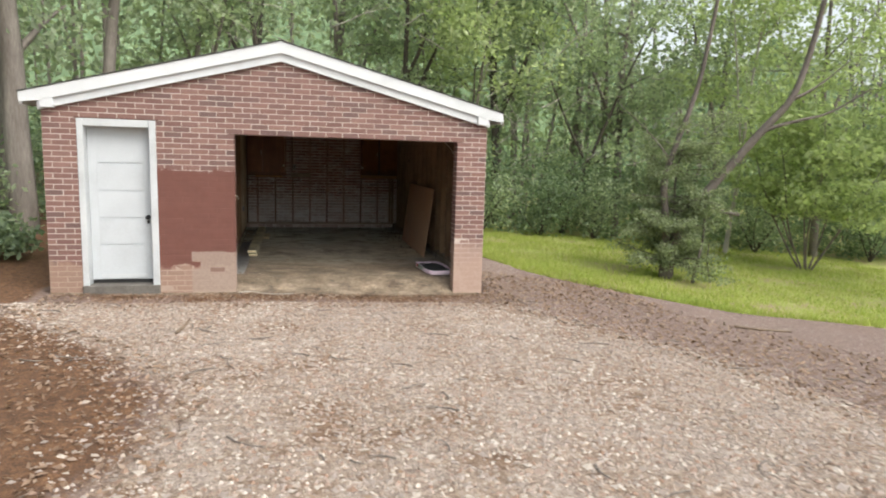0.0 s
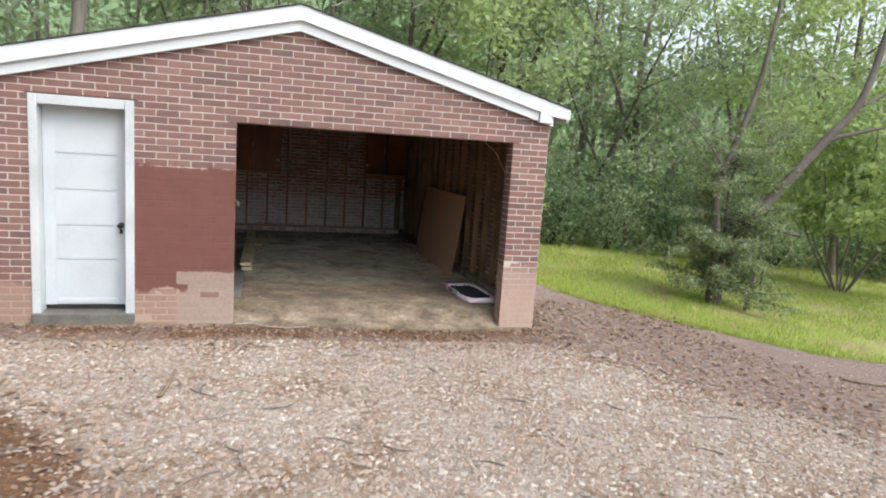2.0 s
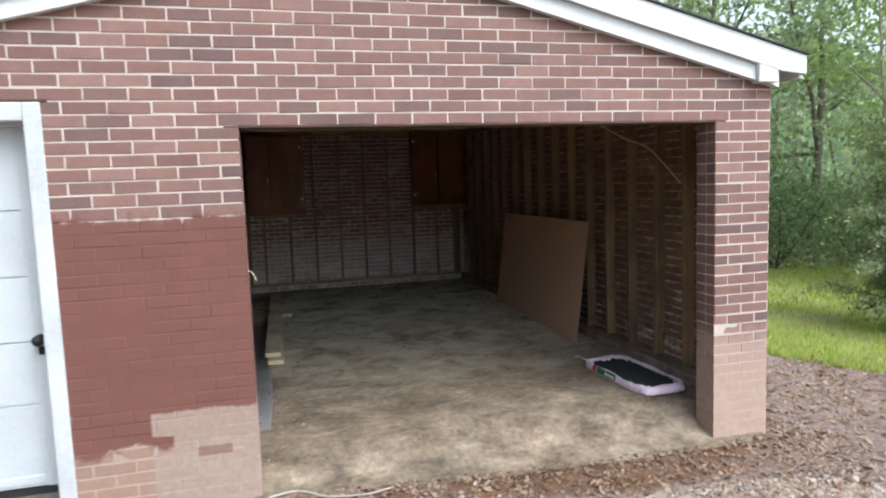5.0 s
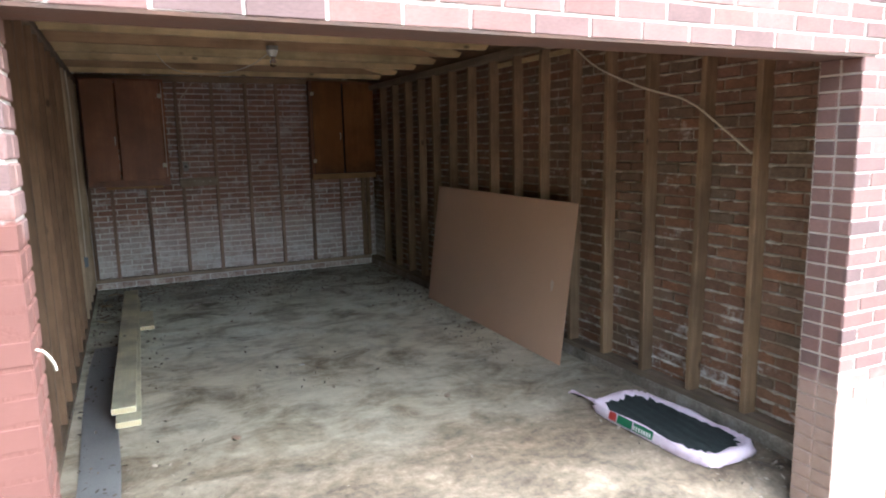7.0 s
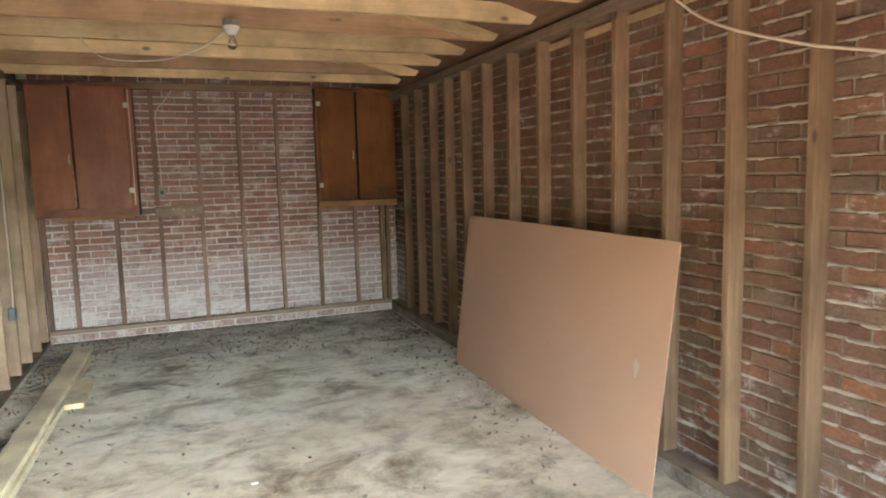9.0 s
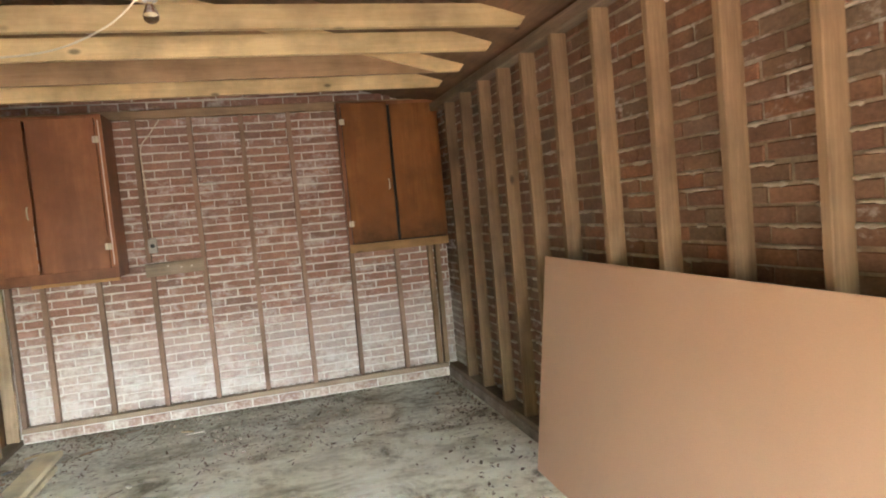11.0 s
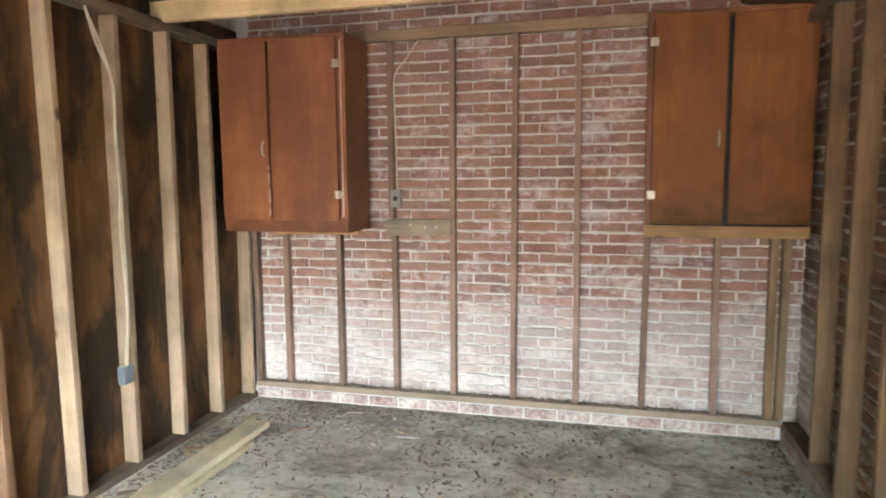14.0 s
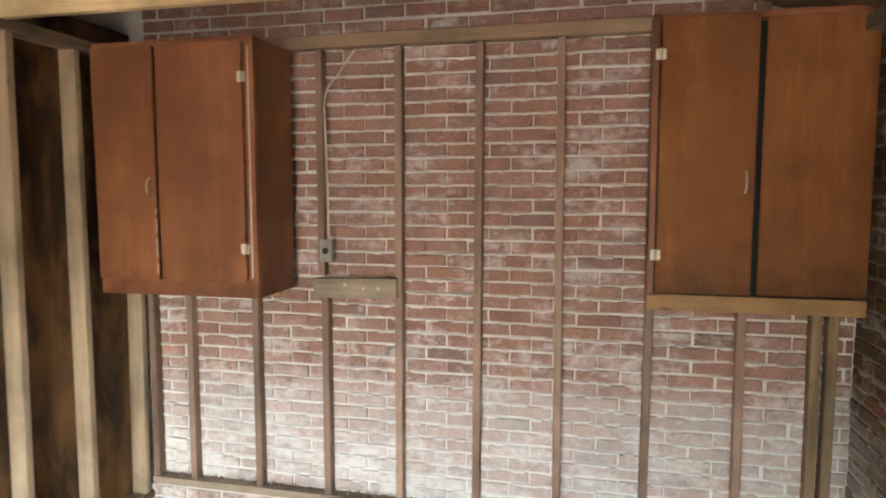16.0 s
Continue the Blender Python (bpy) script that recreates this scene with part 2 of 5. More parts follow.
TRIMOLD = surf("aged_trim_paint", [(0.40, 0.42, 0.43), (0.52, 0.54, 0.555), (0.585, 0.605, 0.62)], 2.0, 60, 0.5, 0.15, 0.002)
DOORP = surf("worn_white_door_paint", [(0.44, 0.465, 0.485), (0.505, 0.535, 0.56), (0.55, 0.58, 0.605)], 2.2, 50, 0.5, 0.15, 0.002)
# One partition pine, its light and shade put into two colours.
STUDLIT = wood("yellow_stud_pine", (0.66, 0.53, 0.37), (0.45, 0.33, 0.21), 2, 0.7)
STUDSHADE = wood("brown_partition_pine", (0.28, 0.172, 0.098), (0.15, 0.086, 0.046), 2, 0.75)
STUD = wood("aged_stud_pine", (0.38, 0.255, 0.148), (0.165, 0.10, 0.056), 2, 0.75)
STUDBACK = wood("dark_furring_pine", (0.40, 0.27, 0.20), (0.24, 0.155, 0.11), 2, 0.8)
STUDX = wood("aged_plate_pine", (0.40, 0.28, 0.175), (0.22, 0.145, 0.09), 0, 0.75)
STUDY = wood("aged_sill_pine", (0.29, 0.215, 0.15), (0.14, 0.10, 0.07), 1, 0.85)
JOIST = wood("new_joist_pine", (0.84, 0.665, 0.375), (0.66, 0.475, 0.24), 0, 0.6)
TIE = wood("brown_tie_board", (0.56, 0.375, 0.215), (0.38, 0.235, 0.125), 0, 0.65)
DECK = wood("roof_boards", (0.30, 0.175, 0.10), (0.15, 0.085, 0.05), 1, 0.75)
SHEATH = wood("stained_plywood", (0.28, 0.15, 0.062), (0.135, 0.068, 0.028), 2, 0.75, False, 0.6, (0.035, 0.021, 0.013), vary=0.15)
CABWOOD = wood("red_brown_varnish", (0.385, 0.162, 0.072), (0.265, 0.10, 0.044), 2, 0.45, False, 0.7, (0.225, 0.09, 0.042), vary=0.08)
CABWARM = wood("orange_brown_varnish", (0.33, 0.143, 0.046), (0.21, 0.081, 0.026), 2, 0.58, False, 0.7, (0.24, 0.098, 0.031), vary=0.06)
CABWARM.node_tree.nodes["Principled BSDF"].inputs["Specular IOR Level"].default_value = 0.2
CABWOOD.node_tree.nodes["Principled BSDF"].inputs["Specular IOR Level"].default_value = 0.35
def grime(m, lo, hi, amount):
    """Dark hand and water marks in a ragged band across a varnished front."""
    nt = m.node_tree
    b = nt.nodes["Principled BSDF"]
    c = b.inputs["Base Color"].links[0].from_socket
    pos = nt.nodes.new("ShaderNodeNewGeometry").outputs["Position"]
    s = nt.nodes.new("ShaderNodeSeparateXYZ")
    nt.links.new(pos, s.inputs[0])
    n, n2 = noise_tex(nt, pos, 4.5, 6, 0.65), noise_tex(nt, pos, 1.7, 5, 0.6)
    band = between(nt, calc(nt, "ADD", s.outputs[2], calc(nt, "MULTIPLY", calc(nt, "SUBTRACT", n, 0.5), 0.5)), lo, hi, 0.13)
    c = mixc(nt, calc(nt, "MULTIPLY", band, amount), c, (0.055, 0.028, 0.014))
    c = mixc(nt, 1.0, c, ramp(nt, n2, [(0.3, grey(0.72)), (0.65, grey(1.15))]), "MULTIPLY")
    nt.links.new(c, b.inputs["Base Color"])


grime(CABWARM, 1.0, 1.42, 0.6)
grime(CABWOOD, 1.0, 1.36, 0.4)
LEDGER = wood("raw_ledger_pine", (0.56, 0.33, 0.13), (0.38, 0.20, 0.075), 0, 0.6)
GREYWOOD = wood("weathered_board", (0.38, 0.31, 0.23), (0.22, 0.17, 0.12), 0, 0.85)
TREATED = wood("treated_lumber", (0.86, 0.81, 0.61), (0.73, 0.67, 0.45), 1, 0.65, True, 0.8, vary=0.1)
ENDGRAIN = surf("sawn_end_grain", [(0.62, 0.52, 0.3), (0.75, 0.66, 0.42)], 12, 120, 0.8)
PANEL = surf("tan_hardboard", [(0.57, 0.365, 0.25), (0.63, 0.41, 0.28), (0.67, 0.44, 0.305)], 1.3, 160, 0.5, 0.06, 0.001)
CHALK = surf("white_scuff", [(0.62, 0.5, 0.42), (0.72, 0.62, 0.55)], 9, 90, 0.8)
SHINGLE = surf("dark_shingle", [(0.03, 0.03, 0.032), (0.07, 0.068, 0.065)], 3, 200, 0.95, 0.8, 0.004)
BRASS = surf("painted_hinge", [(0.62, 0.55, 0.42), (0.8, 0.75, 0.62)], 20, 120, 0.4, 0.1, 0.001, metal=0.3)
DARKMETAL = surf("black_knob", [(0.015, 0.015, 0.016), (0.04, 0.04, 0.042)], 20, 90, 0.35, 0.1, 0.001, metal=0.6)
SILLSTONE = surf("dirty_sill_concrete", [(0.07, 0.062, 0.054), (0.13, 0.118, 0.105), (0.20, 0.185, 0.168)], 4, 60, 0.95, 0.5, 0.004)
RUSTGAP = surf("rusty_lintel", [(0.05, 0.03, 0.022), (0.12, 0.06, 0.04)], 6, 90, 0.85)
CABLE = surf("old_white_cable", [(0.66, 0.59, 0.46), (0.78, 0.72, 0.6)], 6, 60, 0.55, 0.1, 0.001)
BOXBLUE = surf("blue_grey_box", [(0.16, 0.19, 0.23), (0.22, 0.26, 0.31)], 9, 80, 0.45)
BOXGREY = surf("galvanised_box", [(0.28, 0.26, 0.23), (0.4, 0.38, 0.34)], 9, 80, 0.5, metal=0.5)
BLACK = surf("black_plastic", [(0.012, 0.012, 0.012), (0.03, 0.03, 0.03)], 9, 80, 0.5)
CERAMIC = surf("white_porcelain", [(0.7, 0.69, 0.65), (0.8, 0.79, 0.76)], 5, 60, 0.25, 0.05, 0.001)
PINK = surf("pink_plastic_film", [(0.66, 0.50, 0.60), (0.76, 0.61, 0.70), (0.82, 0.70, 0.77)], 9, 60, 0.35, 0.4, 0.006)
SOIL = surf("black_potting_soil", [(0.008, 0.012, 0.012), (0.02, 0.027, 0.026), (0.035, 0.045, 0.043)], 14, 130, 0.9, 0.9, 0.01)
PRINTG = surf("green_print", [(0.02, 0.13, 0.06), (0.03, 0.18, 0.085)], 9, 60, 0.4)
PRINTR = surf("red_print", [(0.42, 0.04, 0.03), (0.5, 0.06, 0.05)], 9, 60, 0.4)
STRIP = surf("grey_felt_strip", [(0.27, 0.27, 0.27), (0.36, 0.36, 0.36), (0.43, 0.43, 0.42)], 3, 90, 0.8, 0.3, 0.002)
BARK = surf("grey_bark", [(0.095, 0.08, 0.066), (0.18, 0.155, 0.135), (0.28, 0.25, 0.22)], 3, 26, 0.95, 1.0, 0.02, (1, 1, 0.25), "Position")
BARKDARK = surf("dark_bark", [(0.045, 0.036, 0.03), (0.085, 0.07, 0.058), (0.13, 0.11, 0.09)], 3, 26, 0.95, 1.0, 0.02, (1, 1, 0.25), "Position")
BARKMID = surf("brown_cedar_bark", [(0.06, 0.05, 0.041), (0.115, 0.097, 0.082), (0.19, 0.165, 0.145)], 3, 26, 0.95, 1.0, 0.02, (1, 1, 0.25), "Position")
BARKPALE = surf("bleached_dead_wood", [(0.32, 0.29, 0.25), (0.46, 0.43, 0.38)], 3, 26, 0.95, 0.8, 0.01, (1, 1, 0.25), "Position")
LEAF = leaf_material("broad_leaves", [(0.15, 0.185, 0.135), (0.26, 0.31, 0.215), (0.38, 0.44, 0.31), (0.52, 0.57, 0.42)], 0.58)
LEAFYELLOW = leaf_material("young_yellow_leaves", [(0.23, 0.28, 0.145), (0.37, 0.43, 0.235), (0.54, 0.59, 0.36)], 0.6)
LEAFDARK = leaf_material("undergrowth_leaves", [(0.10, 0.145, 0.095), (0.20, 0.265, 0.165), (0.33, 0.40, 0.245)], 0.5)
CEDAR = leaf_material("cedar_sprays", [(0.13, 0.155, 0.095), (0.25, 0.29, 0.175), (0.41, 0.46, 0.30)], 0.5)
SCRAP = leaf_material("dark_floor_litter", [(0.085, 0.07, 0.055), (0.16, 0.132, 0.102), (0.27, 0.22, 0.168), (0.45, 0.385, 0.30)], 0.0)
DEADLEAF = leaf_material("fallen_leaves", [(0.12, 0.075, 0.05), (0.20, 0.125, 0.08), (0.30, 0.20, 0.135), (0.31, 0.255, 0.21)], 0.1)
STONE = leaf_material("crushed_gravel", [(0.13, 0.10, 0.08), (0.25, 0.20, 0.165), (0.35, 0.295, 0.26), (0.25, 0.155, 0.105), (0.38, 0.32, 0.265), (0.55, 0.49, 0.43)], 0.0)
GRASSB = leaf_material("grass_blades", [(0.19, 0.26, 0.05), (0.30, 0.375, 0.08), (0.42, 0.47, 0.125), (0.47, 0.43, 0.21)], 0.45)


def concrete():
    m, nt, b = mat_nodes("stained_concrete", 0.85)
    pos = nt.nodes.new("ShaderNodeNewGeometry").outputs["Position"]
    mp = nt.nodes.new("ShaderNodeMapping")
    mp.inputs["Rotation"].default_value = (0, 0, 0.3)
    mp.inputs["Scale"].default_value = (0.95, 1.4, 1)
    nt.links.new(pos, mp.inputs[0])
    big, smear, fine = noise_tex(nt, pos, 0.9, 6, 0.6, 0.3), noise_tex(nt, mp.outputs[0], 1.9, 7, 0.62, 0.6), noise_tex(nt, pos, 60, 5, 0.7)
    blotch, grit = noise_tex(nt, pos, 2.1, 9, 0.72, 0.5), noise_tex(nt, pos, 17, 7, 0.75)
    c = ramp(nt, smear, [(0.33, (0.36, 0.345, 0.265)), (0.42, (0.62, 0.625, 0.51)), (0.50, (0.84, 0.855, 0.745)), (0.62, (0.93, 0.955, 0.87))])
    c = mixc(nt, 1.0, c, ramp(nt, blotch, [(0.35, (0.33, 0.31, 0.26)), (0.42, (0.74, 0.73, 0.67)), (0.49, (1.0, 1.0, 0.98)), (0.7, (1.08, 1.08, 1.07))]), "MULTIPLY")
    c = mixc(nt, 1.0, c, ramp(nt, grit, [(0.31, grey(0.5)), (0.40, grey(0.96)), (0.66, grey(1.08))]), "MULTIPLY")
    c = mixc(nt, 1.0, c, ramp(nt, big, [(0.3, grey(0.80)), (0.5, grey(1.0))]), "MULTIPLY")
    mp2 = nt.nodes.new("ShaderNodeMapping")
    mp2.inputs["Rotation"].default_value = (0, 0, -0.25)
    mp2.inputs["Scale"].default_value = (1.0, 2.8, 1)
    nt.links.new(pos, mp2.inputs[0])
    scratch, rusty = noise_tex(nt, mp2.outputs[0], 3.4, 8, 0.7, 0.4), noise_tex(nt, mp.outputs[0], 2.9, 7, 0.68, 0.5)
    c = mixc(nt, calc(nt, "MULTIPLY", ramp(nt, rusty, [(0.54, grey(0)), (0.66, grey(1))]), 0.38), c, (0.40, 0.31, 0.19))
    c = mixc(nt, ramp(nt, scratch, [(0.55, grey(0)), (0.66, grey(0.6))]), c, (0.94, 0.91, 0.82))
    y = (s := nt.nodes.new("ShaderNodeSeparateXYZ")).outputs[1]
    nt.links.new(pos, s.inputs[0])
    tan = calc(nt, "MULTIPLY", between(nt, calc(nt, "ADD", y, smear), -2.0, 5.2, 1.6), 0.78)
    c = mixc(nt, tan, c, ramp(nt, calc(nt, "ADD", calc(nt, "MULTIPLY", rusty, 0.5), calc(nt, "MULTIPLY", blotch, 0.5)), [(0.39, (0.22, 0.165, 0.10)), (0.46, (0.42, 0.345, 0.23)), (0.53, (0.66, 0.58, 0.425)), (0.63, (0.82, 0.755, 0.60))]))
    # Doorway dirt; also darkens the floor to offset the strong light there.
    dirt = calc(nt, "MULTIPLY", between(nt, calc(nt, "ADD", y, calc(nt, "MULTIPLY", smear, 0.5)), -2.0, 3.2, 1.7), 0.92)
    c = mixc(nt, dirt, c, ramp(nt, calc(nt, "ADD", calc(nt, "MULTIPLY", rusty, 0.55), calc(nt, "MULTIPLY", grit, 0.45)), [(0.38, (0.045, 0.03, 0.02)), (0.48, (0.125, 0.088, 0.058)), (0.56, (0.21, 0.155, 0.108)), (0.66, (0.36, 0.28, 0.20))]))
    heap = calc(nt, "MULTIPLY", between(nt, calc(nt, "ADD", y, calc(nt, "MULTIPLY", calc(nt, "SUBTRACT", blotch, 0.5), 4.0)), 5.5, 12.0, 1.1), 0.55)
    c = mixc(nt, heap, c, ramp(nt, calc(nt, "ADD", calc(nt, "MULTIPLY", grit, 0.6), calc(nt, "MULTIPLY", smear, 0.4)), [(0.36, (0.065, 0.072, 0.06)), (0.45, (0.22, 0.24, 0.205)), (0.53, (0.50, 0.535, 0.48)), (0.62, (0.80, 0.835, 0.78))]))
    nt.links.new(c, b.inputs["Base Color"])
    nt.links.new(ramp(nt, smear, [(0.3, grey(0.6)), (0.7, grey(0.95))]), b.inputs["Roughness"])
    bump(nt, b, fine, 0.4, 0.004)
    return m


def ground_material():
    m, nt, b = mat_nodes("drive_and_yard", 0.95)
    pos = nt.nodes.new("ShaderNodeNewGeometry").outputs["Position"]
    at = nt.nodes.new("ShaderNodeAttribute")
    at.attribute_name = "zone"
    sp = nt.nodes.new("ShaderNodeSeparateColor")
    nt.links.new(at.outputs["Color"], sp.inputs[0])
    n, n2, n3 = noise_tex(nt, pos, 1.3, 6, 0.65), noise_tex(nt, pos, 14, 6, 0.7), noise_tex(nt, pos, 70, 4, 0.7)
    wob = calc(nt, "ADD", calc(nt, "MULTIPLY", calc(nt, "SUBTRACT", n, 0.5), 0.9), calc(nt, "MULTIPLY", calc(nt, "SUBTRACT", n2, 0.5), 0.6))
    f = calc(nt, "ADD", calc(nt, "MULTIPLY", n2, 0.5), calc(nt, "MULTIPLY", n3, 0.5))
    dirt = ramp(nt, f, [(0.32, (0.10, 0.062, 0.05)), (0.48, (0.20, 0.138, 0.115)), (0.6, (0.30, 0.228, 0.198)), (0.7, (0.40, 0.33, 0.30))])
    grav = ramp(nt, f, [(0.34, (0.09, 0.068, 0.052)), (0.46, (0.25, 0.20, 0.165)), (0.56, (0.40, 0.34, 0.29)), (0.68, (0.56, 0.50, 0.45))])
    grav = mixc(nt, 1.0, grav, ramp(nt, n, [(0.36, (0.62, 0.47, 0.36)), (0.47, (0.92, 0.84, 0.76)), (0.58, (1.06, 1.04, 1.03))]), "MULTIPLY")
    grass = ramp(nt, f, [(0.3, (0.17, 0.20, 0.05)), (0.5, (0.29, 0.33, 0.08)), (0.68, (0.42, 0.43, 0.14))])
    grass = mixc(nt, ramp(nt, n, [(0.44, grey(0)), (0.62, grey(0.85))]), grass, (0.31, 0.235, 0.14))
    litter = ramp(nt, f, [(0.32, (0.035, 0.018, 0.011)), (0.46, (0.10, 0.05, 0.026)), (0.56, (0.19, 0.095, 0.045)), (0.68, (0.34, 0.20, 0.10))])
    c = dirt
    for out, col in ((sp.outputs[0], grav), (sp.outputs[1], grass), (sp.outputs[2], litter)):
        c = mixc(nt, ramp(nt, calc(nt, "ADD", out, wob), [(0.42, grey(0)), (0.6, grey(1))]), c, col)
    nt.links.new(c, b.inputs["Base Color"])
    bump(nt, b, f, 0.9, 0.03)
    return m


CONCRETE = concrete()
GROUND = ground_material()


# ---- helpers for meshes ----
def to_mesh(name, bm, material):
    me = bpy.data.meshes.new(name)
    bmesh.ops.recalc_face_normals(bm, faces=bm.faces)
    bm.to_mesh(me)
    bm.free()
    me.materials.append(material)
    return me


def raw_mesh(name, verts, faces, material, smooth=False):
    me = bpy.data.meshes.new(name)
    verts, faces = np.asarray(verts, np.float32), np.asarray(faces, np.int32)
    k = faces.shape[1]
    me.vertices.add(len(verts))
    me.vertices.foreach_set("co", verts.ravel())
    me.loops.add(faces.size)
    me.loops.foreach_set("vertex_index", faces.ravel())
    me.polygons.add(len(faces))
    me.polygons.foreach_set("loop_start", np.arange(len(faces), dtype=np.int32) * k)
    me.update(calc_edges=True)
    me.polygons.foreach_set("use_smooth", np.full(len(faces), bool(smooth)))
    me.materials.append(material)
    return me


def part(name, bm, material, parent, label=""):
    ob = new(name, bm if isinstance(bm, bpy.types.Mesh) else to_mesh(name, bm, material))
    ob.parent = parent
    if label:
        ob["label"] = label
    return ob


def thing(name, label, category, group="", kind="", data=None):
    return tagged(new(name, data), label, category, group, kind)


def add_box(bm, a, b, bev=0.0):
    got = bmesh.ops.create_cube(bm, size=1)["verts"]
    for v in got:
        v.co = Vector([(p + q) / 2 + c * (q - p) for p, q, c in zip(a, b, v.co)])
    if bev:
        es = list({e for v in got for e in v.link_edges})
        bmesh.ops.bevel(bm, geom=es, offset=bev, segments=1, affect="EDGES", profile=0.5)
    return bm


def box(a, b, bev=0.0):
    return add_box(bmesh.new(), a, b, bev)


def prism(pts, y0, y1, bm=None):
    """A polygon in x and z, drawn out along y."""
    bm = bm or bmesh.new()
    f = [bm.verts.new((x, y0, z)) for x, z in pts]
    g = [bm.verts.new((x, y1, z)) for x, z in pts]
    bm.faces.new(f)
    bm.faces.new(g[::-1])
    for i in range(len(pts)):
        j = (i + 1) % len(pts)
        bm.faces.new((f[i], f[j], g[j], g[i]))
    return bm


def tube_data(points, radii, sides=8):
    pts = [Vector(p) for p in points]
    vs, fs = [], []
    for i, p in enumerate(pts):
        d = (pts[min(i + 1, len(pts) - 1)] - pts[max(i - 1, 0)]).normalized()
        u = d.cross(Vector((0.31, 0.95, 0.02)))
        u = (u if u.length > 0.1 else d.cross(Vector((1, 0, 0)))).normalized()
        w = d.cross(u)
        for k in range(sides):
            a = 2 * math.pi * k / sides
            vs.append(p + (u * math.cos(a) + w * math.sin(a)) * radii[i])
    for i in range(len(pts) - 1):
        for k in range(sides):
            fs.append((i * sides + k, i * sides + (k + 1) % sides, (i + 1) * sides + (k + 1) % sides, (i + 1) * sides + k))
    return vs, fs


def tubes(name, runs, material, sides=8):
    vs, fs = [], []
    for points, radii in runs:
        v, f = tube_data(points, radii, sides)
        fs += [tuple(i + len(vs) for i in q) for q in f]
        vs += v
    return raw_mesh(name, [tuple(v) for v in vs], fs, material, True)


def smooth_line(points, n=6):
    """A rounded run through the points given."""
    p = [Vector(q) for q in points]
    p = [p[0] * 2 - p[1]] + p + [p[-1] * 2 - p[-2]]
    out = []
    for i in range(1, len(p) - 2):
        for k in range(n):
            t = k / n
            a, b, c, d = p[i - 1], p[i], p[i + 1], p[i + 2]
            out.append(0.5 * (2 * b + (c - a) * t + (2 * a - 5 * b + 4 * c - d) * t * t + (3 * b - a - 3 * c + d) * t ** 3))
    return out + [p[-2]]


def cable(name, points, r, material, parent=None):
    line = smooth_line(points)
    me = tubes(name, [(line, [r] * len(line))], material, 6)
    return part(name, me, material, parent) if parent else new(name, me)


rng = np.random.default_rng(7)

# ---- plan, in metres: x along the front, y into the garage, z up from the slab ----
X0, X1 = 0.295, 6.055          # outer corners of the front
OPL, OPR, OPT = 2.57, 5.618, 2.012   # the open garage doorway
BACK = 7.09                    # inner brick face of the back wall
RIGHT = 5.955                  # inner brick face of the right wall
LEFT = 2.262                   # sheathing of the partition
MID, RIDGE, SLOPE = 3.175, 3.245, 0.258
PITCH, COURSE = 0.2177, 0.0696


def roof_top(x):
    return RIDGE - SLOPE * abs(x - MID)


def ground_z(x, y):
    a = -0.075 - 0.024 * (np.clip(x, 0.3, 8.0) - 0.3)
    t = np.clip(-y / 9.0, 0, 1)
    z = a * (1 - t * t * (3 - 2 * t)) + 0.02 * t
    z = z - 0.075 * np.clip(x - 6.5, 0, 16) + 0.16 * np.clip((-0.2 - x) / 3.0, 0, 1) + 0.018 * np.sin(x * 1.7 + 0.6 * y) * np.sin(y * 1.3 - 0.4 * x) * np.clip(np.hypot(x - 3, y + 3) / 5, 0, 1)
    return z


def edge_left(y):
    return np.interp(-y, [0.3, 0.9, 2.8, 4.0, 5.3, 8.0, 14.0], [-0.9, 0.0, 1.6, 2.35, 2.2, 1.2, 0.2])


def edge_right(y):
    return np.interp(-y, [0.4, 0.6, 1.6, 3.2, 5.1, 14.0], [5.2, 6.0, 6.8, 7.65, 7.95, 8.6])


def edge_grass(y):
    return np.interp(-y, [-9.0, -4.2, -2.7, -1.2, -0.5, 0.3, 0.75, 2.0, 5.0], [6.9, 7.4, 7.75, 8.75, 9.4, 10.4, 11.8, 15.5, 22.0])


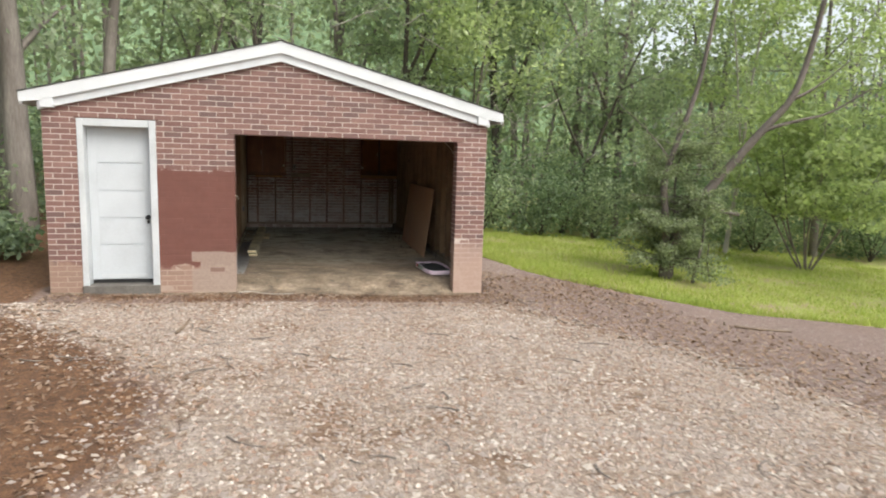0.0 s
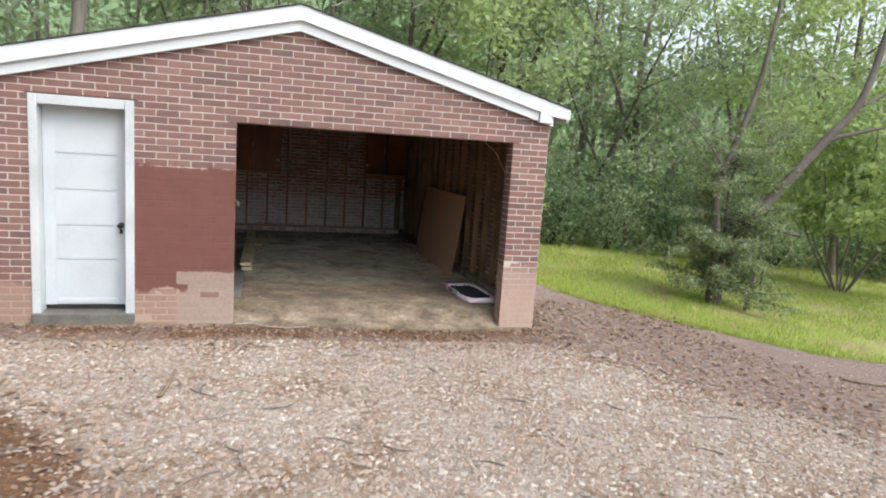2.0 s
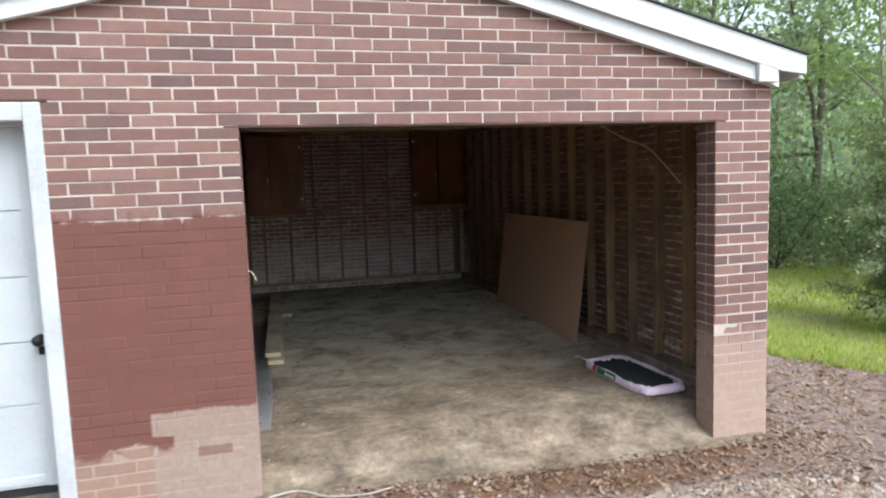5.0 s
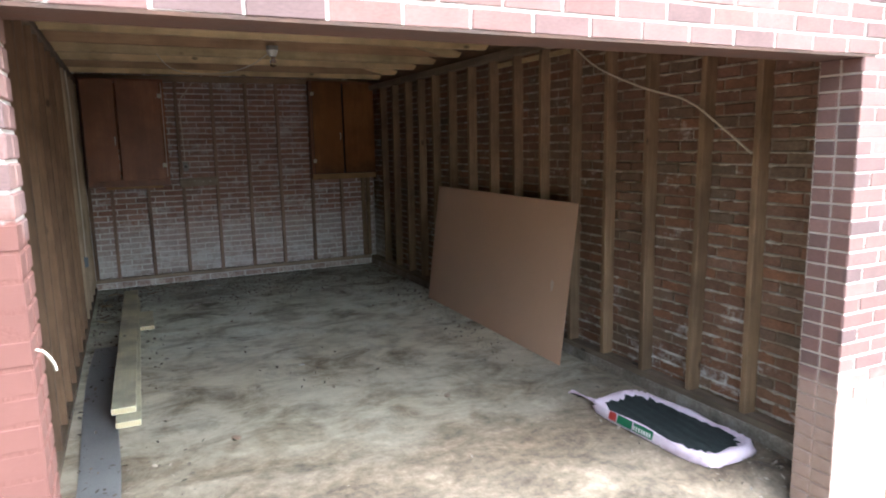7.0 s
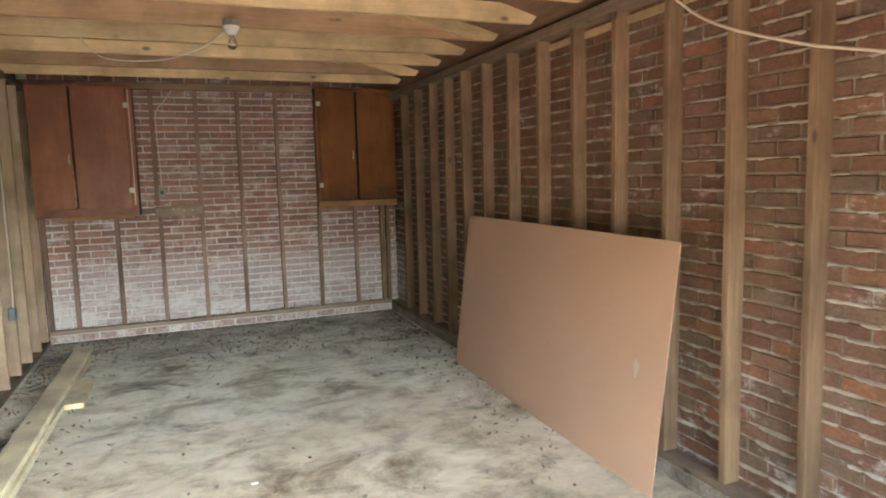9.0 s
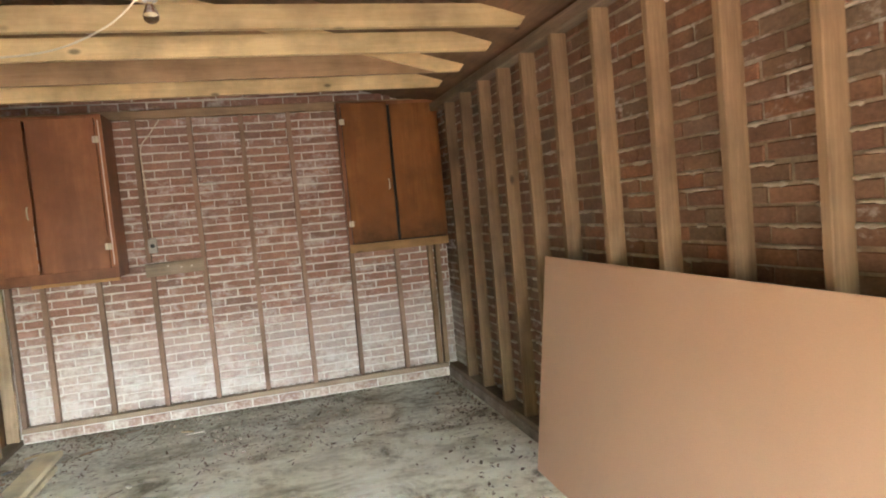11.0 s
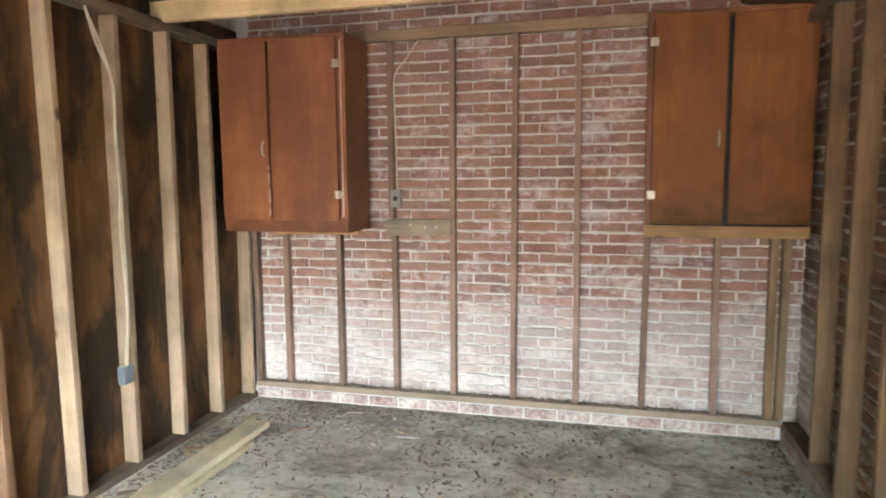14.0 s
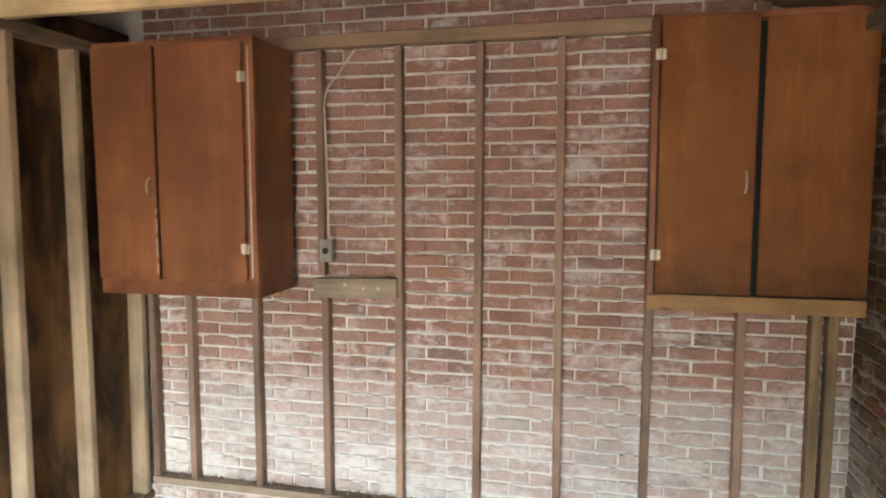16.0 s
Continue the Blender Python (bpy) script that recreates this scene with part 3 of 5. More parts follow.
# ---- ground ----
def build_ground():
    far = np.array([29, 34, 40, 60, 100, 180, 400, 900.0])
    xs = np.concatenate([-far[::-1], np.arange(-8, 26.01, 0.2), far + 0.0])
    xs = np.unique(np.concatenate([xs, [X0 + 0.03, X1 - 0.03]]))
    ys = np.unique(np.concatenate([-far[::-1], np.arange(-13, 12.01, 0.2), far, [0.13, 7.2]]))
    gx, gy = np.meshgrid(xs, ys)
    gz = ground_z(gx, gy)
    under = (gx > X0 + 0.01) & (gx < X1 - 0.01) & (gy > 0.1) & (gy < 7.25)
    gz = np.where(under, -0.45, gz)
    n, k = gx.shape
    idx = np.arange(n * k).reshape(n, k)
    faces = np.stack([idx[:-1, :-1], idx[:-1, 1:], idx[1:, 1:], idx[1:, :-1]], -1).reshape(-1, 4)
    me = raw_mesh("ground", np.stack([gx, gy, gz], -1).reshape(-1, 3), faces, GROUND, True)
    sig = lambda d, w: 1 / (1 + np.exp(-np.clip(d / w, -30, 30)))
    gravel = sig(gx - edge_left(gy), 0.22) * sig(edge_right(gy) - gx, 0.25) * sig(-0.55 - gy, 0.12)
    grass = sig(gx - edge_grass(gy), 0.2)
    litter = sig(edge_left(gy) - gx, 0.3) * sig(4.0 - gx, 0.5)
    litter = np.maximum(litter, 0.58 * sig(gy + 0.62, 0.1) * sig(gx - 0.2, 0.3) * sig(6.3 - gx, 0.2) * (gy < 0.2))
    litter = np.maximum(litter, sig(0.15 - gx, 0.12) * sig(gy + 0.9, 0.25))
    col = np.stack([gravel, grass, litter, np.ones_like(gravel)], -1).reshape(-1, 4).astype(np.float32)
    me.color_attributes.new("zone", "FLOAT_COLOR", "POINT").data.foreach_set("color", col.ravel())
    return tagged(new("ground", me), "gravel drive, bare earth and mown grass round the garage", "ground", kind="structure")


build_ground()


def pebbles(n, size, where, material, name, label, category, flat=0.6):
    """Small six-cornered stones strewn over the ground."""
    x, y = where(n)
    z = ground_z(x, y)
    c = np.stack([x, y, z], -1)
    base = np.array([(1, 0, 0), (-1, 0, 0), (0, 1, 0), (0, -1, 0), (0, 0, 1), (0, 0, -1)], float)
    s = size[0] + (size[1] - size[0]) * rng.random((n, 1, 1)) ** 2.2
    v = base[None] * (0.6 + 0.6 * rng.random((n, 6, 1))) * s
    v[..., 2] *= flat
    a = rng.random(n) * 6.283
    ca, sa = np.cos(a)[:, None], np.sin(a)[:, None]
    v = np.stack([v[..., 0] * ca - v[..., 1] * sa, v[..., 0] * sa + v[..., 1] * ca, v[..., 2] + 0.25 * v[..., 0]], -1)
    v += c[:, None]
    tri = np.array([(0, 2, 4), (2, 1, 4), (1, 3, 4), (3, 0, 4), (2, 0, 5), (1, 2, 5), (3, 1, 5), (0, 3, 5)])
    f = (np.arange(n)[:, None, None] * 6 + tri[None]).reshape(-1, 3)
    return tagged(new(name, raw_mesh(name, v.reshape(-1, 3), f, material)), label, category, kind="stuff")


def on_gravel(n):
    y = -0.6 - 9.0 * rng.random(n) ** 1.15
    l, r = edge_left(y), edge_right(y)
    x = l + (r - l) * rng.random(n) + 0.35 * rng.normal(size=n)
    return x, y


pebbles(12000, (0.018, 0.048), on_gravel, STONE, "gravel_flakes", "flat pale stone flakes among the gravel", "gravel", 0.25)
pebbles(46000, (0.009, 0.03), on_gravel, STONE, "gravel_stones", "loose pale crushed stone spread over the drive", "gravel")


def on_dirt(n):
    y = 3.5 - 10.0 * rng.random(n)
    l, r = np.maximum(edge_right(y), np.where(y > -0.3, 6.2, 0)), edge_grass(y)
    return l - 0.3 + (np.minimum(r, l + 4.5) - l + 0.4) * rng.random(n), y


STONEDARK = leaf_material("brown_stone", [(0.16, 0.125, 0.11), (0.25, 0.205, 0.185), (0.33, 0.28, 0.255), (0.42, 0.37, 0.345)], 0.0)
pebbles(8000, (0.006, 0.02), on_dirt, STONEDARK, "dirt_stones", "brown stones and crumbs of earth beside the drive", "stones", 0.5)


def leaves_data(c, size, normals=None, flat=0.0):
    """A four-cornered pointed leaf round each centre, turned at random."""
    n = len(c)
    d = rng.normal(size=(n, 3))
    d[:, 2] += 0.5
    if flat:
        d[:, 2] += flat
    d /= np.linalg.norm(d, axis=1, keepdims=True)
    u = np.cross(d, rng.normal(size=(n, 3)))
    u /= np.linalg.norm(u, axis=1, keepdims=True) + 1e-9
    w = np.cross(d, u)
    s = (size[0] + (size[1] - size[0]) * rng.random(n))[:, None]
    v = np.stack([c - u * s, c + w * s * 0.52 + d * s * 0.12, c + u * s, c - w * s * 0.52 + d * s * 0.12], 1)
    return v.reshape(-1, 3), np.arange(4 * n).reshape(n, 4)


def scatter_leaves(name, x, y, lift, size, material, label, category):
    c = np.stack([x, y, ground_z(x, y) + lift * rng.random(len(x))], -1)
    v, f = leaves_data(c, size, flat=2.5)
    return tagged(new(name, raw_mesh(name, v, f, material)), label, category, kind="stuff")


n = 15000
ly = 2.0 - 12 * rng.random(n)
lx = np.where((rng.random(n) < 0.6) | (ly > -0.3), np.maximum(edge_right(ly), 6.2) + 3.2 * rng.random(n) - 0.4, edge_left(ly) - 4.0 * rng.random(n) ** 1.3 + 0.3)
scatter_leaves("fallen_leaves", lx, ly, 0.02, (0.016, 0.042), DEADLEAF, "dry brown leaves lying along the drive's edges", "leaves")
n = 1300
ly = -0.1 - 9 * rng.random(n)
scatter_leaves("strewn_leaves", edge_left(ly) + (edge_right(ly) - edge_left(ly)) * rng.random(n), ly, 0.015, (0.01, 0.03), DEADLEAF, "scattered brown leaf scraps on the gravel", "leaves")
n = 4600
scatter_leaves("doorway_litter", 0.3 + 6.2 * rng.random(n), -0.04 - 0.85 * rng.random(n) ** 1.5, 0.012, (0.012, 0.03), DEADLEAF, "dry leaves blown against the garage front", "leaves")


def build_grass():
    n = 120000
    y = -3.5 + 14.5 * rng.random(n)
    x = edge_grass(y) - 0.1 + 16 * rng.random(n) ** 1.6
    bare = np.sin(1.7 * x + 0.8 * y) + np.sin(2.9 * y - 1.1 * x + 1.3) + 0.9 * rng.normal(size=n)
    x, y = x[bare < 1.1], y[bare < 1.1]
    n = len(x)
    z = ground_z(x, y)
    h = 0.035 + 0.07 * rng.random(n)
    a = rng.random(n) * 6.283
    w = 0.008
    dx, dy = np.cos(a) * w, np.sin(a) * w
    lean = rng.normal(size=(n, 2)) * 0.03
    v = np.stack([np.stack([x - dx, y - dy, z - 0.01], -1), np.stack([x + dx, y + dy, z - 0.01], -1), np.stack([x + lean[:, 0], y + lean[:, 1], z + h], -1)], 1)
    tagged(new("grass", raw_mesh("grass", v.reshape(-1, 3), np.arange(3 * n).reshape(n, 3), GRASSB)), "fresh green mown grass with thin yellow patches", "grass", kind="stuff")


build_grass()


def build_twigs():
    r = random.Random(3)
    runs = []
    for k in range(95):
        y = -0.4 - 8.5 * r.random()
        x = float(edge_left(y)) - 1.0 + (float(edge_right(y)) + 2.6 - float(edge_left(y))) * r.random()
        a, ln = r.uniform(0, 6.28), r.uniform(0.08, 0.38)
        p = [(x + ln * t * math.cos(a + 0.5 * t), y + ln * t * math.sin(a + 0.5 * t)) for t in (0, 0.35, 0.7, 1)]
        runs.append(([(u, v, float(ground_z(np.float64(u), np.float64(v))) + 0.014) for u, v in p], [0.007, 0.006, 0.005, 0.003]))
    tagged(new("twigs", tubes("twigs", runs, BARK, 5)), "dark dead twigs lying on the drive", "twigs", kind="stuff")
    for p, rad, lb in (([(2.12, -2.17), (2.15, -1.85), (2.16, -1.5)], 0.017, "broken brown stick lying on the gravel"), ([(9.3, -1.5), (9.6, -1.62), (10.1, -1.66)], 0.02, "dead branch lying at the lawn's edge"), ([(2.60, -0.06), (2.77, -0.02), (2.94, -0.14), (3.15, -0.17), (3.32, -0.12)], 0.007, "thin pale root curling at the doorway")):
        pts = [(u, v, float(ground_z(np.float64(u), np.float64(v))) + rad + (0.014 if v > -0.3 else 0.0)) for u, v in p]
        line = smooth_line(pts, 4)
        thing("stick", lb, "stick", data=tubes("stick", [(line, [rad * (1 - 0.4 * i / len(line)) for i in range(len(line))])], BARKPALE if rad < 0.01 else STUDY, 7))


build_twigs()


# ---- floor slab ----
def build_floor():
    xs = np.linspace(X0 + 0.04, X1 - 0.04, 40)
    ys = np.concatenate([[-0.22, -0.1, 0.0, 0.1, 0.2, 0.3, 0.4, 0.55], np.linspace(0.75, BACK + 0.15, 40)])
    gx, gy = np.meshgrid(xs, ys)
    t = np.clip((0.5 - gy) / 0.62, 0, 1)
    gz = (ground_z(gx, gy * 0 - 0.1) - 0.0) * t * t * (3 - 2 * t) + 0.003 * np.sin(gx * 3.1) * np.sin(gy * 2.3)
    gz = np.where(gy < -0.2, gz - 0.06, gz)
    n, k = gx.shape
    idx = np.arange(n * k).reshape(n, k)
    faces = np.stack([idx[:-1, :-1], idx[:-1, 1:], idx[1:, 1:], idx[1:, :-1]], -1).reshape(-1, 4)
    ob = new("floor", raw_mesh("floor", np.stack([gx, gy, gz], -1).reshape(-1, 3), faces, CONCRETE, True))
    tagged(ob, "stained grey concrete slab with pale smears and dirt", "floor", kind="structure")


build_floor()

# ---- front wall ----
def build_front():
    bm = bmesh.new()
    y0, y1 = 0.0032, 0.2
    for a, b, lo, hi in ((X0, 0.684, -0.5, 2.2), (0.684, 1.608, 2.148, 2.2), (0.684, 1.608, -0.5, -0.02), (1.608, OPL - 0.007, -0.5, 2.2), (OPL - 0.007, OPR + 0.007, OPT + 0.006, 2.2), (OPR + 0.007, X1, -0.5, 2.2)):
        add_box(bm, (a, y0, lo), (b, y1, hi))
    prism([(X0, 2.2), (X1, 2.2), (X1, roof_top(X1) - 0.06), (MID, RIDGE - 0.06), (X0, roof_top(X0) - 0.06)], y0, y1, bm)
    w = new("wall_front", to_mesh("wall_front", bm, MORTAR_OUT))
    return tagged(w, "red brick gable front with pale mortar and a painted patch", "wall", kind="structure")


wall_front = build_front()
def coat(name, x0, x1, z0, z1, label, thick):
    """Paint and parging: thick in the middle, thinning out until the bricks show through."""
    nx, nz = int((x1 - x0) / 0.02), int((z1 - z0) / 0.02)
    V, F = [], []
    for k in range(nz + 1):
        for i in range(nx + 1):
            x, z = x0 + (x1 - x0) * i / nx, z0 + (z1 - z0) * k / nz
            d = thick(x, z) + 0.0006 * (math.sin(9 * x + 4 * z) + math.sin(13 * z - 7 * x + 2)) + 0.0003 * math.sin(31 * x + 17 * z)
            V.append((x, max(-0.0030, min(0.0021, 0.0019 - d)), z))
            if i and k:
                a = k * (nx + 1) + i
                F.append((a - nx - 2, a - nx - 1, a, a - 1))
    part(name, raw_mesh(name, V, F, MORTAR_OUT, True), MORTAR_OUT, wall_front, label)


coat("paint_coat", 1.612, OPL - 0.0005, -0.3, 1.53, "rust-red paint and pale parging over the bricks", lambda x, z: 0.0014 * min(1, max(0, min((1.30 - z) / 0.4, 1)), (OPL + 0.04 - x) / 0.16, (x - 1.56) / 0.16) if z > 0.45 else (0.0012 if x > 2.0 else 0.0002))
coat("parge_coat", OPR + 0.0005, X1 - 0.002, -0.4, 0.66, "pale parging over the pier's foot", lambda x, z: 0.0017 * max(0, min(1, (0.52 - z) / 0.22)))


def build_side_walls():
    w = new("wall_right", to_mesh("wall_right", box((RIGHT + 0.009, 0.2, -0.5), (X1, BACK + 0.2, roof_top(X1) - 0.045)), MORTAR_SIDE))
    tagged(w, "bare inner brick wall with lime stains behind wooden studs", "wall", kind="structure")
    bm = prism([(X0, -0.5), (RIGHT + 0.009, -0.5), (RIGHT + 0.009, roof_top(RIGHT) - 0.05), (MID, RIDGE - 0.05), (X0, roof_top(X0) - 0.05)], BACK + 0.009, BACK + 0.2)
    b = new("wall_back", to_mesh("wall_back", bm, MORTAR_IN))
    tagged(b, "bare inner brick back wall with white bloom on its lower courses", "wall", kind="structure")
    l = new("wall_outer_left", to_mesh("wall_outer_left", box((X0, 0.2, -0.5), (X0 + 0.1, BACK + 0.007, roof_top(X0) - 0.05)), MORTAR_IN))
    tagged(l, "plain outer side wall of the garage", "wall", kind="structure")
    p = tagged(new("wall_left"), "wooden stud partition with water-stained plywood behind it", "wall", kind="structure")
    return w, b, p


wall_right, wall_back, wall_left = build_side_walls()

# ---- roof ----
def build_roof():
    roof = tagged(new("roof"), "low-pitched shingled gable roof with white painted rake boards", "roof", kind="structure")
    xl, xr = MID - 3.09, MID + 3.09
    for s, e in ((-1, xl), (1, xr)):
        z = roof_top(e)
        part("roof_deck", prism([(MID, RIDGE - 0.012), (e, z - 0.012), (e, z - 0.037), (MID, RIDGE - 0.037)], -0.055, BACK + 0.35), DECK, roof)
        part("shingles", prism([(MID, RIDGE), (e + s * 0.012, z - 0.003), (e + s * 0.012, z - 0.012), (MID, RIDGE - 0.012)], -0.10, BACK + 0.38), SHINGLE, roof, "thin dark shingle edge")
        part("rake_board", prism([(MID, RIDGE - 0.015), (e, z - 0.015), (e, z - 0.135), (e - s * 0.2, roof_top(e - s * 0.2) - 0.165), (MID, RIDGE - 0.165)], -0.085, -0.055), TRIM, roof)
        i = e - s * 0.19
        part("frieze_board", prism([(MID, RIDGE - 0.166), (i, roof_top(i) - 0.166), (i, roof_top(i) - 0.268), (MID, RIDGE - 0.268)], -0.05, 0.0), TRIM, roof)
        part("soffit", prism([(MID, RIDGE - 0.15), (e, roof_top(e) - 0.15 + 0.03), (e, roof_top(e) - 0.10), (MID, RIDGE - 0.135)], -0.054, 0.006), TRIM, roof)
        a, b = sorted((e - s * 0.22, e - s * 0.375))
        part("eave_return", box((a, -0.082, 2.256), (b, -0.002, roof_top(e - s * 0.3) - 0.14), 0.006), TRIM, roof)
        part("eave_fascia", box((min(e, e - s * 0.03), -0.053, z - 0.16), (max(e, e - s * 0.03), BACK + 0.33, z - 0.04)), TRIM, roof)
    return roof


roof = build_roof()


def build_joists():
    """Pale joists with bevelled ends; every third one is an older brown board with a pale rafter foot beside it."""
    fr = tagged(new("roof_frame"), "yellow pine joists and brown boards below the roof", "joists", kind="structure")
    zb = 2.485
    under = lambda x: roof_top(x) - 0.040
    for k in range(11):
        y = 6.19 - 0.547 * k + 0.012 * rng.normal()
        if k % 3 == 1:
            top = [(x, min(zb + 0.30, under(x) - 0.004)) for x in (5.74, 5.3, 5.0, 4.7, 4.48, 2.28)]
            part("joist", prism([(2.28, zb + 0.004), (5.74, zb + 0.004)] + top, y + 0.021, y + 0.058), TIE, fr, "old brown knotty board")
            part("rafter", prism([(5.60, zb), (5.75, zb), (5.785, zb + 0.044), (MID + 0.02, under(MID + 0.02)), (MID + 0.02, under(MID + 0.02) - 0.09)], y - 0.02, y + 0.02), JOIST, fr, "pale rafter foot")
        else:
            part("joist", prism([(2.28, zb), (5.75, zb), (5.785, zb + 0.045), (5.55, zb + 0.115), (2.28, zb + 0.115)], y - 0.02, y + 0.02), JOIST, fr)
            part("rafter", prism([(5.70, zb + 0.003), (5.74, zb + 0.003), (5.765, zb + 0.04), (MID + 0.02, under(MID + 0.02)), (MID + 0.02, under(MID + 0.02) - 0.09)], y + 0.022, y + 0.06), DECK, fr)
        part("rafter", prism([(MID - 0.02, under(MID - 0.02)), (0.42, under(0.42)), (0.42, under(0.42) - 0.04), (MID - 0.02, under(MID - 0.02) - 0.09)], y - 0.02, y + 0.02), DECK, fr)
    return fr


roof_frame = build_joists()

# ---- studs and plates ----
def stud_mesh(name, w, d, h, m=None):
    """A sawn stud standing on z = 0, w along x and d along y."""
    return to_mesh(name, box((-w / 2, -d / 2, 0), (w / 2, d / 2, h), 0.003), m or STUD)


def build_studs():
    m = stud_mesh("stud", 0.09, 0.04, 2.285)
    for y in (0.70, 1.11, 1.53, 1.94, 2.345, 2.76, 3.165, 3.58, 4.0, 4.435, 4.835, 5.24, 5.63, 6.065, 6.45):
        o = part("stud", m, STUD, wall_right)
        o.matrix_local = pose(RIGHT - 0.045, y, 0.122, 0.35 * rng.normal(), 0, 0)
    o = part("stud", m, STUD, wall_right)
    o.matrix_local = pose(RIGHT - 0.045, 0.26, 0.122)
    part("sill_curb", box((RIGHT - 0.095, 0.2, -0.02), (RIGHT + 0.006, BACK, 0.078), 0.004), CURB, wall_right, "low mortared curb under the sill")
    part("sill_plate", box((RIGHT - 0.092, 0.2, 0.079), (RIGHT + 0.004, BACK - 0.07, 0.121), 0.003), STUDY, wall_right)
    part("top_plate", box((RIGHT - 0.094, 0.2, 2.408), (RIGHT + 0.005, BACK, 2.474), 0.003), STUDY, wall_right)
    part("ledger", box((RIGHT - 0.016, 0.9, 2.345), (RIGHT + 0.003, 3.6, 2.385), 0.002), JOIST, wall_right, "pale strip let in behind the studs")
    # back wall: narrow furring studs on a brick curb
    mb = stud_mesh("furring_stud", 0.038, 0.06, 2.36, STUDBACK)
    mc = stud_mesh("corner_stud", 0.045, 0.06, 2.36, STUD)
    low = stud_mesh("short_stud", 0.038, 0.06, 1.085, STUDBACK)
    up = stud_mesh("upper_stud", 0.038, 0.06, 1.163, STUDBACK)
    y = BACK - 0.03
    for x in (2.612, 3.022, 3.428, 3.832, 4.238, 4.645, 5.058, 5.478, 5.79, 5.85):
        if x == 3.428:
            o = part("stud", low, STUD, wall_back)
            o.matrix_local = pose(x, y, 0.122)
            o = part("stud", up, STUD, wall_back)
            o.matrix_local = pose(x - 0.015, y, 1.318)
        else:
            o = part("stud", mc if x > 5.6 else mb, STUD, wall_back)
            o.matrix_local = pose(x, y, 0.122, 0, 0.25 * rng.normal(), 0)
    o = part("stud", mb, STUD, wall_back)
    o.matrix_local = pose(2.375, y, 0.122)
    part("sole_plate", box((LEFT + 0.09, BACK - 0.068, 0.079), (RIGHT - 0.095, BACK + 0.004, 0.121), 0.003), PALEPLATE, wall_back)
    part("top_plate", box((LEFT + 0.02, BACK - 0.066, 2.483), (RIGHT - 0.095, BACK + 0.004, 2.553), 0.004), STUDX, wall_back)
    part("sill_curb", box((LEFT + 0.06, BACK - 0.066, -0.02), (RIGHT - 0.095, BACK + 0.006, 0.078), 0.003), MORTAR_IN, wall_back)
    # partition
    for i in range(3):
        a, b = 0.2 + 2.44 * i, min(0.2 + 2.44 * (i + 1) - 0.003, BACK)
        part("plywood_sheet", box((LEFT - 0.014, a, 0.0), (LEFT, b, 2.62), 0.001), SHEATH, wall_left)
    # Rear five studs take the lit tone, those nearer the doorway the shaded one.
    ml = stud_mesh("partition_stud", 0.09, 0.04, 2.40, STUDLIT)
    mo = stud_mesh("partition_stud", 0.09, 0.04, 2.40, STUDSHADE)
    for k in range(17):
        y = 6.98 - 0.395 * k
        o = part("stud", ml if k < 5 else mo, STUD, wall_left)
        o.matrix_local = pose(LEFT + 0.046, y + 0.005 * rng.normal(), 0.041, 0.4 * rng.normal(), 0, 0)
    part("sole_plate", box((LEFT + 0.001, 0.2, -0.005), (LEFT + 0.095, BACK - 0.001, 0.04), 0.003), STUDY, wall_left)
    part("top_plate", box((LEFT + 0.001, 0.2, 2.442), (LEFT + 0.096, BACK - 0.001, 2.50), 0.003), STUDY, wall_left)


PALEPLATE = wood("pale_sole_plate", (0.58, 0.46, 0.34), (0.40, 0.30, 0.21), 0, 0.8)
CURBBRICK = surf("washed_curb_brick", [(0.27, 0.155, 0.13), (0.42, 0.30, 0.26), (0.66, 0.59, 0.55), (0.84, 0.81, 0.78)], 5, 40, 0.9, 0.5, 0.004, kind="Position")
CURB = surf("dirty_curb", [(0.10, 0.08, 0.06), (0.24, 0.2, 0.16), (0.42, 0.38, 0.33)], 5, 60, 0.95, 0.6, 0.004, kind="Position")
build_studs()

